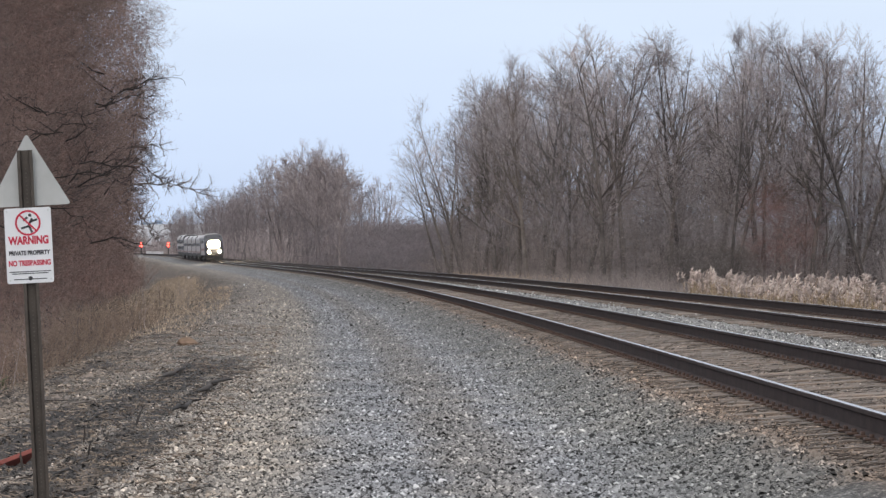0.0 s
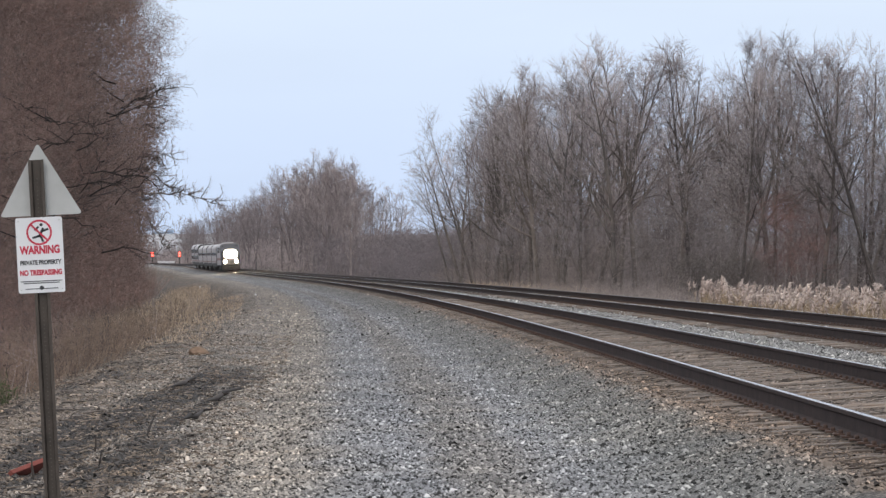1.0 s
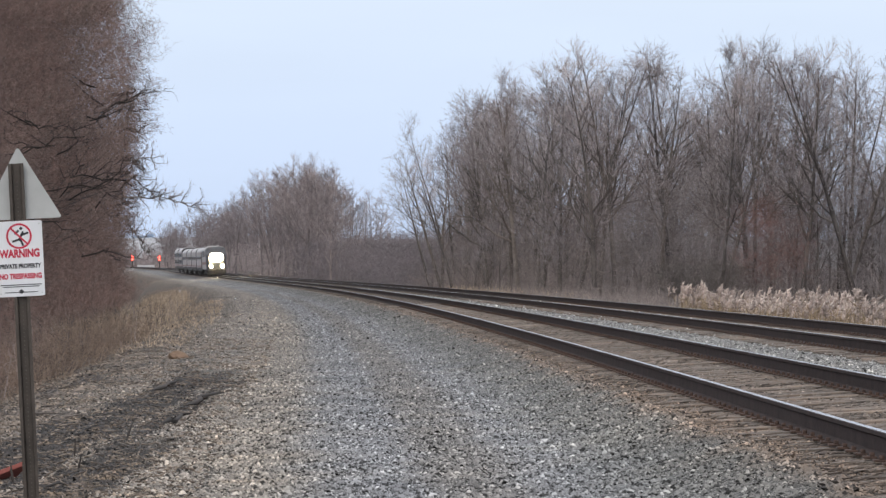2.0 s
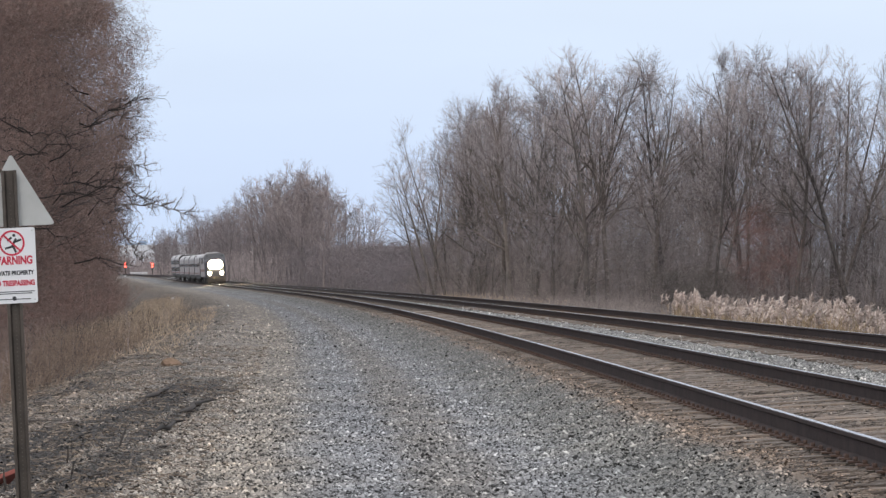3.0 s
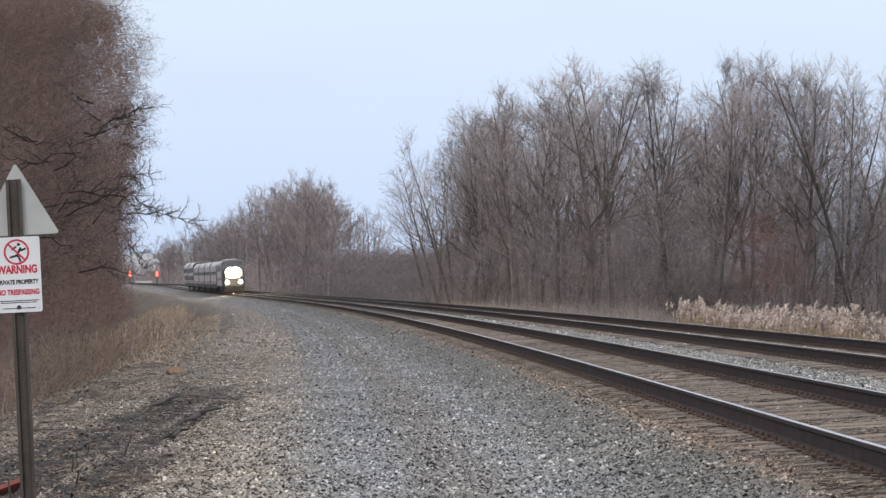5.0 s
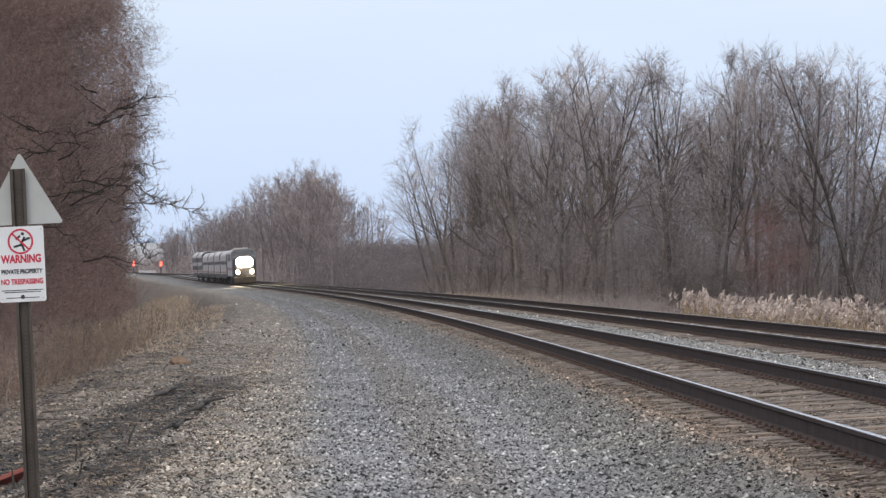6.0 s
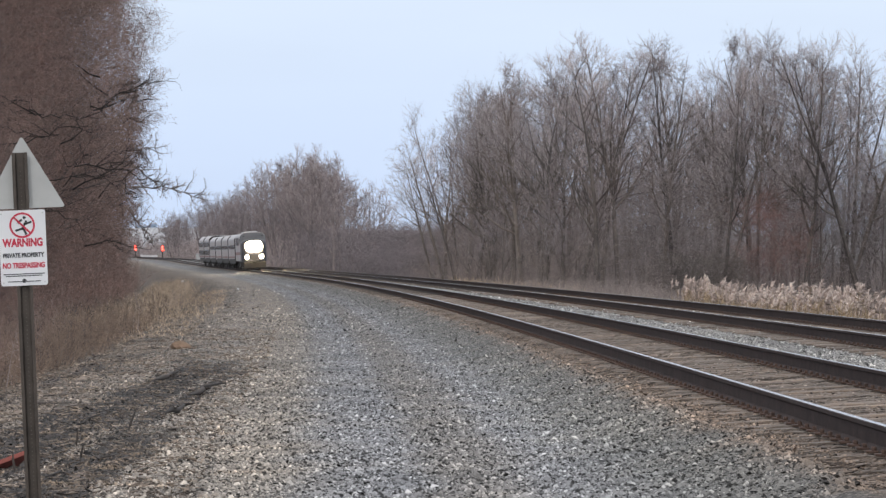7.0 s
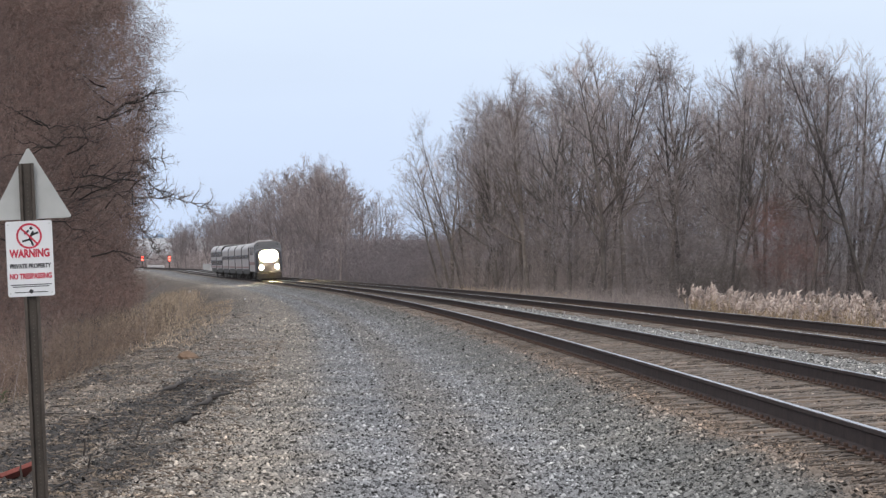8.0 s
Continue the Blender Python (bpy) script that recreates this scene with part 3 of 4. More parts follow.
def stand(name, label, kinds, places, bark, twig):
    """Far trees that cannot be told apart, joined into one object of wood and twigs."""
    for which in ("trunk", "crown"):
        sets = []
        for i, (u, y, k, turn) in enumerate(places):
            src = next(c for c in kinds[i % len(kinds)].children if c.name.startswith(which)).data
            co = np.empty(len(src.vertices) * 3, dtype=np.float32)
            src.vertices.foreach_get("co", co)
            ix = np.empty(len(src.polygons) * 3, dtype=np.int32)
            src.polygons.foreach_get("vertices", ix)
            co = co.reshape(-1, 3) * k
            c, q = math.cos(turn), math.sin(turn)
            co = np.stack([co[:, 0] * c - co[:, 1] * q, co[:, 0] * q + co[:, 1] * c, co[:, 2]], 1) + np.array(on_ground(u, y))
            sets.append((co, ix.reshape(-1, 3)))
        v, f = join(*sets)
        if which == "trunk":
            ob = tagged(new(name, tri_mesh(name, v, f, MAT[bark])), label, "woods", kind="stuff")
        else:
            part("crowns", tri_mesh("crowns", v, f, MAT[twig]), None, ob)


def scatter(rng, n, u_range, y_range, s_range, power=1.0):
    return [(u_range[0] + (u_range[1] - u_range[0]) * rng.random() ** power, rng.uniform(*y_range), rng.uniform(*s_range), rng.uniform(0, 6.28)) for _ in range(n)]


def thicket(name, label, category, material, rng, spots, height, radius, side, droop=0.0, slant=0.16, vary=0.3):
    """Upright stems, each with a few side shoots, in one mesh."""
    b, t, r = [], [], []
    for u, y in spots:
        p = np.array(on_ground(u, y, -0.05))
        h = height * min(rng.lognormal(0, vary), 1.7)
        lean = rng.normal(0, slant, 2)
        e = p + np.array([lean[0] * h, lean[1] * h, h])
        b.append(p), t.append(e), r.append(radius)
        for _ in range(side):
            k = rng.uniform(0.15, 0.9)
            q = p + (e - p) * k
            d = rng.normal(0, 1, 3)
            d[2] = abs(d[2]) * 0.9 + 0.2 - droop
            d /= np.linalg.norm(d)
            b.append(q), t.append(q + d * min(h * rng.uniform(0.15, 0.4), rng.uniform(0.5, 1.5))), r.append(radius * 0.6)
    v, f = spikes(b, t, r)
    return tagged(new(name, tri_mesh(name, v, f, material)), label, category, kind="stuff")


def tangle(name, label, category, material, rng, bushes, per, size, length, radius):
    """Fine crooked twigs gathered in bushes: rows of (u, y, height), each a loose cloud of shoots."""
    mid = np.array([on_ground(u, y, h) for u, y, h in bushes])
    n = len(mid) * per
    far = np.repeat(mid[:, 1], per)
    p = np.repeat(mid, per, 0) + rng.normal(0, 1, (n, 3)) * np.array([1.0, 1.0, 0.8]) * size * np.repeat(rng.uniform(0.6, 1.3, len(mid)), per)[:, None]
    d = rng.normal(0, 1, (n, 3)) + np.array([0, 0, 0.25])
    d /= np.linalg.norm(d, axis=1)[:, None]
    e = p + d * (length * rng.uniform(0.4, 1.2, n))[:, None]
    turn = d + rng.normal(0, 0.55, (n, 3))
    f = e + turn * (length * rng.uniform(0.25, 0.6, n))[:, None]
    r = radius * rng.uniform(0.6, 1.3, n) * np.clip(far / 250, 0.4, 8)
    keep = p[:, 2] > np.repeat(mid[:, 2] - np.array([h for _, _, h in bushes]), per)
    v, t = spikes(np.concatenate([p[keep], e[keep] - d[keep] * 0.1]), np.concatenate([e[keep], f[keep]]), np.concatenate([r[keep], r[keep] * 0.8]))
    return tagged(new(name, tri_mesh(name, v, t, material)), label, category, kind="stuff")


def build_woods():
    grey = [make_tree("bare_tree", 100 + i, "tall bare grey-brown tree at the wood's edge", MAT["twig_grey"], height=18, limbs=lb, second=8, third=4, twigs=4,
                      spread=sp, thin=0.0085, lean=ln, low=lo, stems=st)
            for i, (sp, ln, lo, st, lb) in enumerate(((0.9, 0.0, 0.26, 1, 15), (0.8, 0.06, 0.30, 2, 8), (0.75, -0.05, 0.30, 1, 14), (0.95, 0.06, 0.24, 1, 15), (0.75, -0.04, 0.30, 2, 8), (0.95, -0.03, 0.26, 1, 15)))]
    brown = [make_tree("bare_tree", 200 + i, "bare reddish-brown tree tangled with vines beside the line", MAT["twig_brown"], height=20, limbs=lb, second=6, third=5, twigs=4,
                       spread=sp, thin=0.009, lean=ln, low=0.12, stems=st) for i, (sp, ln, st, lb) in enumerate(((0.55, 0.02, 1, 15), (0.6, -0.04, 1, 15), (0.5, 0.02, 1, 14), (0.58, 0.0, 1, 15)))]
    far = [make_tree("bare_tree", 300 + i, "distant bare tree beyond the curve, paled by painted haze", MAT["twig_far"], height=18, limbs=11, second=5, third=4, twigs=3,
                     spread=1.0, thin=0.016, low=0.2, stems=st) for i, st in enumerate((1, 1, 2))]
    rng = random.Random(4)

    def sized(kinds, rows):
        """Rows of (u, y, height, turn) with the height turned into each kind's scale."""
        tall = [max(v.co.z for c in t.children for v in c.data.vertices) for t in kinds]
        return [(u, y, h / tall[i % len(kinds)], turn) for i, (u, y, h, turn) in enumerate(rows)]

    # one row along the line, one across the wood's near end, the rest behind them
    right = [(rng.uniform(20.0, 24.0), 300 + 8.2 * i + rng.uniform(-3, 3), rng.uniform(18.4, 20.4) + 0.04 * i, rng.uniform(0, 6.28)) for i in range(20)]
    right += [(24 + 3.4 * i + rng.uniform(-1.2, 1.2), rng.uniform(298, 310), rng.uniform(17.4, 20.4), rng.uniform(0, 6.28)) for i in range(12)]
    right += scatter(rng, 19, (24, 44), (312, 450), (18.2, 20.4)) + scatter(rng, 12, (30, 52), (305, 330), (18.8, 21.4)) + scatter(rng, 14, (20.5, 29), (385, 462), (20.0, 21.8))
    right += [(20.6, 357, 21.4, 0.5), (22.0, 349, 21.6, 2.1), (21.0, 371, 20.8, 4.0)]
    plant(grey, sized(grey, right), "trees along the far side of the line")
    stand("wood_behind", "bare grey-brown trees deeper in the wood", grey, sized(grey, scatter(rng, 14, (46, 80), (325, 430), (19.0, 21.5)) + scatter(rng, 8, (36, 70), (430, 500), (18.0, 20.5))), "bark", "twig_grey")
    plant(far, sized(far, scatter(rng, 8, (16.5, 25), (572, 618), (12.5, 14.5)) + scatter(rng, 14, (19, 36), (500, 665), (5.5, 7.5))
                     + [(19 + (3 + 0.07 * (y - 680)) * rng.random(), y, h, turn) for _, y, h, turn in scatter(rng, 44, (0, 1), (680, 880), (20.0, 23.0))]), "trees beyond the curve")
    stand("far_trees", "distant trees beyond the curve with haze painted into their grey", far, sized(far, scatter(rng, 46, (17, 40), (860, 1300), (19, 22.5), 1.3) + scatter(rng, 66, (17, 60), (1300, 2300), (20, 25))
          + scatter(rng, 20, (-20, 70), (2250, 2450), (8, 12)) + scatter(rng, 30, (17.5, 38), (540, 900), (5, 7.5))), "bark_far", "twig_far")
    low = [make_tree("bare_tree", 330 + i, "small bare grey tree below the taller trees", MAT["twig_grey"], height=10, limbs=11, second=5, third=4, twigs=3,
                     spread=1.1, thin=0.011, low=0.1) for i in range(2)]
    places = scatter(rng, 26, (19.2, 30), (292, 420), (0.6, 0.95)) + scatter(rng, 18, (19.2, 34), (400, 480), (0.6, 0.95)) + scatter(rng, 26, (32, 66), (294, 400), (0.65, 1.0)) + scatter(rng, 12, (35, 48), (300, 330), (0.8, 1.1))
    stand("understory", "small bare grey trees and bushes below the wood's edge", low, places, "bark", "twig_grey")
    plant(low, [(21, 300, 0.8, 1.0), (24, 330, 0.9, 2.0)], "trees along the far side of the line")
    left = []
    for y0, y1, n, edge_u in ((85, 140, 10, -16.0), (140, 230, 22, -15.4), (230, 330, 20, -16.2), (330, 480, 8, -17.0), (480, 800, 5, -17.6)):
        left += scatter(rng, n, (-27, edge_u), (y0, y1), (18.5, 21.5))
    left += scatter(rng, 14, (-22, -16.2), (150, 300), (20.5, 24.0))
    plant(brown, sized(brown, left), "trees along the near side of the line")
    edge = [make_tree("leaning_tree", 420, "dark bare tree leaning out from the wood's edge", MAT["twig_grey"], height=18, limbs=12, second=6, third=5, twigs=4, spread=0.8, thin=0.0085, lean=-0.34, low=0.36)]
    plant(edge, [(20.4, 442, 0.96, 0.1), (20.8, 462, 0.86, -0.2), (20.2, 424, 0.84, 0.3)], "leaning trees on the wood's edge")

    g = np.random.default_rng(8)

    def spots(n, u0, u1, y0, y1):
        return list(zip(g.uniform(u0, u1, n), g.uniform(y0, y1, n)))
    def clumps(n, u0, u1, y0, y1):
        """Spots that gather in patches."""
        return [(u, y) for u, y in spots(n, u0, u1, y0, y1) if noise.noise((u * 0.9, y * 0.11, 7)) + 0.35 * g.normal() > -0.05]
    def bushes(n, u0, u1, y0, y1, top, power=1.6):
        """Places of bushes, more of them low than high."""
        return list(zip(g.uniform(u0, u1, n), y0 * (y1 / y0) ** g.random(n), 0.3 + top * g.random(n) ** power))
    thicket("undergrowth", "dense grey-brown bare undergrowth below the trees", "undergrowth", MAT["brush"], g, spots(3400, 19, 52, 288, 490), 2.6, 0.014, 9, 0.1, 0.3)
    tangle("undergrowth", "tangled grey-brown brush along the wood's edge", "undergrowth", MAT["brush"], g, bushes(1900, 19.5, 36, 294, 480, 8.5, 1.5), 28, 0.9, 0.55, 0.012)
    tangle("undergrowth", "deep grey brush across the wood's near end", "undergrowth", MAT["twig_grey"], g, bushes(2400, 24, 60, 299, 350, 10.0, 1.35), 30, 1.0, 0.6, 0.012)
    thicket("saplings", "thin grey saplings between the trees", "saplings", MAT["twig_grey"], g, spots(1100, 22, 66, 298, 470), 6.4, 0.014, 14, 0.15, 0.12, 0.3)
    tangle("red_shrub", "reddish bare shrub in front of the trees", "shrub", MAT["red_twig"], g, [(g.uniform(30.8, 35.6), g.uniform(291, 295), 1.2 + 6.0 * g.random()) for _ in range(70)], 46, 0.75, 0.5, 0.010)
    tangle("bush", "dense rounded brown bare bush before the trees", "bush", MAT["bark"], g, [(g.uniform(23.5, 29.5), g.uniform(280, 288), 2.6 * g.random()) for _ in range(110)], 44, 0.5, 0.45, 0.010)
    thicket("scrub", "low dark grey-brown scrub by the marsh", "scrub", MAT["brush"], g, spots(3000, 12, 21, 185, 330), 1.1, 0.014, 8, 0.1, 0.3)
    tangle("undergrowth", "dense bare undergrowth along the far curve", "undergrowth", MAT["twig_far"], g, bushes(1100, 15.5, 40, 700, 2200, 7.0), 26, 1.2, 1.0, 0.012)
    tangle("undergrowth", "solid bank of grey-brown brush where the taller trees end", "undergrowth", MAT["twig_far"], g, bushes(1700, 18, 36, 460, 740, 6.2, 1.1), 30, 1.0, 0.8, 0.011)
    thicket("far_woods", "low woods on the horizon with haze painted into their colour", "woods", MAT["twig_far"], g, spots(2600, -40, 90, 2100, 2450), 8.5, 0.24, 7, 0.1, 0.25)
    thicket("undergrowth", "reddish-brown bare brush and vines below the trees", "undergrowth", MAT["brush_red"], g, spots(3600, -26, -13.2, 70, 430), 2.2, 0.012, 10, 0.3, 0.4)
    # the face of the near woods leans out over the bank with its height
    face = [(y, min(h, 0.0625 * y + 3.5)) for _, y, h in bushes(4600, 0, 1, 122, 335, 20.0, 0.9)]
    face = [(-14.4 + 1.5 * min(h / 14, 1) - abs(g.normal(0, 1.2)) + 0.6 * noise.noise((y * 0.07, h * 0.22, 2)), y, h) for y, h in face
            if y < 215 or h < 0.045 * y or g.random() < 0.4]
    tangle("vines", "curtains of tangled reddish-brown vines and fine twigs over the trees", "vines", MAT["twig_brown"], g, face, 26, 0.66, 0.46, 0.0125)
    tangle("vines", "tangled brown vines among the near trees", "vines", MAT["brush_red"], g, bushes(2000, -24, -15.0, 130, 340, 20.0, 0.9), 24, 0.9, 0.5, 0.0125)
    tangle("vines", "brown vines and twigs deep in the near woods", "vines", MAT["brush_red"], g, bushes(900, -30, -17.5, 300, 420, 20.0, 0.9), 24, 1.2, 0.7, 0.013)
    tangle("fern", "small green fern at the foot of the bank", "fern", MAT["green"], g, [(-8.7 + 0.35 * g.random(), 53.5 + g.random(), 0.12 + 0.1 * g.random()) for _ in range(9)], 40, 0.08, 0.12, 0.018)
    crown = [(g.uniform(-13.4, -11.2), g.uniform(250, 330), g.uniform(12, 21)) for _ in range(75)]
    tangle("vines", "open fringe of fine twigs on the crowns above the bank", "vines", MAT["twig_brown"], g, crown, 26, 0.5, 0.5, 0.0105)
    thicket("undergrowth", "far reddish-brown brush beside the line", "undergrowth", MAT["brush_red"], g, spots(1500, -34, -14.5, 430, 1000), 4.5, 0.05, 6, 0.1, 0.2)
    thicket("undergrowth", "low reddish-brown brush at the foot of the bank", "undergrowth", MAT["brush_red"], g, spots(1300, -15, -9.0, 46, 84) + clumps(3400, -16, -9.8, 45, 112), 0.78, 0.006, 10, 0.3, 0.4)
    thicket("weeds", "dead brown weed stalks on the bank", "weeds", MAT["weed"], g, clumps(3000, -10.4, -8.1, 52, 112) + clumps(3200, -16, -9.0, 105, 155), 0.7, 0.005, 9, 0.3, 0.45)
    thicket("weeds", "pale standing weed stalks on the bank", "weeds", MAT["brush"], g, spots(380, -14, -8.2, 50, 200), 0.8, 0.007, 5, 0.0, 0.2, 0.4)
    thicket("weeds", "dark broken weed stalks among the grass", "weeds", MAT["bark_dead"], g, clumps(1100, -13, -8.6, 56, 150), 0.75, 0.009, 4, 0.0, 0.16, 0.4)
    thicket("dry_grass", "tufts of pale dry grass on the bank", "grass", MAT["dry_grass"], g, [(u + abs(g.normal(0, 0.5)) - 0.0022 * (y - 112), y) for u, y in clumps(10500, -11.8, -9.3, 118, 330)], 0.55, 0.011, 3, 0.0, 0.4, 0.45)
    # straw litter whose tan also carries the headlights' glow on the bank
    thicket("dry_grass", "low straw-coloured grass on the gravel, also standing for the headlights' warm glow", "grass", MAT["dry_grass"], g, clumps(3400, -9.8, -6.8, 88, 230), 0.17, 0.010, 3, 0.0, 0.6, 0.4)
    thicket("dry_grass", "pale dry grass in front of the wood", "grass", MAT["dry_grass"], g, spots(1600, 16, 20, 290, 400), 0.8, 0.03, 1)


def build_overhang():
    """A tree at the wood's edge whose crooked limbs reach out over the bank and droop."""
    rng = random.Random(21)
    wood, base, tip = [], [], []

    def crooked(p, d, length, steps, bend, sag):
        pts = [p.copy()]
        for _ in range(steps):
            d = (d + Vector((rng.gauss(0, bend), rng.gauss(0, bend), rng.gauss(0, bend) - sag))).normalized()
            p = p + d * (length / steps)
            pts.append(p.copy())
        return pts

    def taper(pts, r):
        n = len(pts) - 1
        wood.append(tube(pts, [r * (1 - 0.8 * i / n) for i in range(n + 1)], 5))
    trunk = crooked(Vector((0, 0, -0.3)), Vector((0.05, 0, 1)), 17.5, 8, 0.05, -0.03)
    taper(trunk, 0.17)
    for k, rise, length, sag in ((4, 0.12, 7.2, 0.09), (4, -0.10, 6.6, 0.05), (5, 0.15, 6.0, 0.12), (5, 0.45, 4.6, 0.02), (6, 0.5, 4.4, 0.0), (7, 0.7, 3.6, -0.05)):
        limb = crooked(trunk[k], Vector((1, rng.gauss(0, 0.15), rise)).normalized(), length, 9, 0.2, sag)
        taper(limb, 0.085)
        for q in limb[3:]:
            for _ in range(3):
                d = Vector((rng.uniform(0.1, 0.9), rng.gauss(0, 0.4), rng.gauss(0.1, 0.7))).normalized()
                bough = crooked(q, d, rng.uniform(0.8, 2.0), 5, 0.3, 0.02)
                taper(bough, 0.038)
                for w in bough[1:]:
                    for _ in range(4):
                        e = Vector((rng.uniform(-0.2, 0.8), rng.gauss(0, 0.5), rng.gauss(0, 0.6))) * rng.uniform(0.3, 0.7)
                        base.append(tuple(w)), tip.append(tuple(w + e))
    tree = tagged(new("overhanging_tree"), "dark bare tree with crooked limbs drooping over the bank", "tree")
    part("trunk", tri_mesh("trunk", *join(*wood), MAT["bark"]), None, tree)
    part("crown", tri_mesh("crown", *spikes(base, tip, [0.012] * len(base)), MAT["twig_brown"]), None, tree)
    tree.matrix_basis = Matrix.Translation(on_ground(-16.2, 300))


def build_limbs():
    """Dark crooked limbs that cross the face of the near woods."""
    rng = random.Random(77)

    def limb(p, d, length, r, bend):
        pts = [p.copy()]
        for _ in range(6):
            p = p + (d + Vector((rng.gauss(0, bend), rng.gauss(0, bend), rng.gauss(0, bend)))).normalized() * (length / 6)
            pts.append(p.copy())
        return pts, tube(pts, [r * (1 - 0.13 * i) for i in range(7)], 4)

    for n in range(44):
        y = 125 * 2.4 ** rng.random()
        h = rng.uniform(2.5, min(0.06 * y, 17))
        way = Vector((rng.choice((-1, 1, 1)), rng.gauss(0, 0.2), rng.uniform(-0.25, 0.75))).normalized()
        pts, main = limb(Vector((0, 0, 0)), way, rng.uniform(2.0, 4.6) * (y / 200 if y < 230 else 0.7), 0.042 * y / 200, 0.45)
        sets = [main]
        for q in pts[1:]:
            for _ in range(2):
                d = (way + Vector((rng.gauss(0, 0.7), rng.gauss(0, 0.4), rng.gauss(0.1, 0.7)))).normalized()
                sets.append(limb(q, d, rng.uniform(0.5, 1.5), 0.014 * y / 200, 0.5)[1])
        ob = tagged(new("tree_limb", tri_mesh("tree_limb", *join(*sets), MAT["bark_dead"])), "dark crooked bare limb among hanging vines", "branch", "limbs in the near woods")
        ob.location = on_ground((-13.6 if y < 215 else -15.2) + 1.5 * min(h / 14, 1), y, h)


def build_reeds():
    rng = np.random.default_rng(21)
    n = 5000
    u = rng.uniform(8.4, 18, n)
    y = 92 + 44 * rng.random(n)
    y = np.minimum(y, 134 - 0.5 * (u - 8.4) + rng.normal(0, 2.0, n))
    b, t, r, pb, pt, pr = [], [], [], [], [], []
    for i in range(n):
        p = np.array(on_ground(u[i], y[i]))
        h = rng.uniform(1.0, 1.52)
        e = p + np.array([rng.normal(0, 0.1), rng.normal(0, 0.1), h])
        b.append(p), t.append(e + (e - p) * 0.1), r.append(0.012)
        for _ in range(2):
            k = rng.uniform(0.3, 0.8)
            q = p + (e - p) * k
            b.append(q), t.append(q + np.array([rng.normal(0, 0.2), rng.normal(0, 0.2), rng.uniform(0.1, 0.4)])), r.append(0.012)
        way = np.array([rng.normal(0.1, 0.14), rng.normal(0, 0.14), 1.0])
        for _ in range(11):
            k = rng.uniform(-0.15, 0.07)
            q = e + way * k
            s = way * rng.uniform(0.02, 0.08) + rng.normal(0, 0.055, 3) + np.array([0.03, 0, -0.01])
            pb.append(q), pt.append(q + s), pr.append(rng.uniform(0.027, 0.045))
    stalks = spikes(b, t, r)
    plumes = spikes(pb, pt, pr)
    reeds = tagged(new("reed_bed"), "bed of tall tan reeds with pale fluffy plumes", "reeds", kind="stuff")
    reeds.location = on_ground(12, 120)
    off = -np.array(reeds.location)
    part("stalks", tri_mesh("stalks", stalks[0] + off, stalks[1], MAT["reed"]), None, reeds)
    part("plumes", tri_mesh("plumes", plumes[0] + off, plumes[1], MAT["plume"]), None, reeds, "pale pinkish-tan seed plumes")


# ---------------------------------------------------------------- signs
def text_mesh(body, size, width, material):
    cu = bpy.data.curves.new("lettering", "FONT")
    cu.body, cu.size, cu.align_x, cu.align_y, cu.extrude, cu.offset = body, size, "CENTER", "CENTER", 0.0006, size * 0.045
    tmp = bpy.data.objects.new("lettering", cu)
    scene.collection.objects.link(tmp)
    bpy.context.view_layer.update()
    me = bpy.data.meshes.new_from_object(tmp.evaluated_get(bpy.context.evaluated_depsgraph_get()))
    bpy.data.objects.remove(tmp)
    xs = [v.co.x for v in me.vertices]
    k = width / (max(xs) - min(xs))
    for v in me.vertices:
        v.co.x *= k
    me.materials.clear()
    me.materials.append(material)
    return me


def rounded_plate(points, radius, depth):
    """A flat plate in x and z with rounded corners, its front at y = 0."""
    out = []
    n = len(points)
    for i in range(n):
        p, a, b = Vector(points[i]), Vector(points[i - 1]), Vector(points[(i + 1) % n])
        da, db = (a - p).normalized(), (b - p).normalized()
        half = da.angle(db) / 2
        reach = radius / math.tan(half)
        c = p + (da + db).normalized() * radius / math.sin(half)
        s, e = p + da * reach - c, p + db * reach - c
        for k in range(6):
            v = s.lerp(e, k / 5).normalized() * radius
            out.append(c + v)
    bm = bmesh.new()
    f = bm.faces.new([bm.verts.new((p.x, 0, p.y)) for p in out])
    got = bmesh.ops.extrude_face_region(bm, geom=[f])
    bmesh.ops.translate(bm, vec=(0, depth, 0), verts=[v for v in got["geom"] if isinstance(v, bmesh.types.BMVert)])
    bmesh.ops.recalc_face_normals(bm, faces=bm.faces)
    return bm


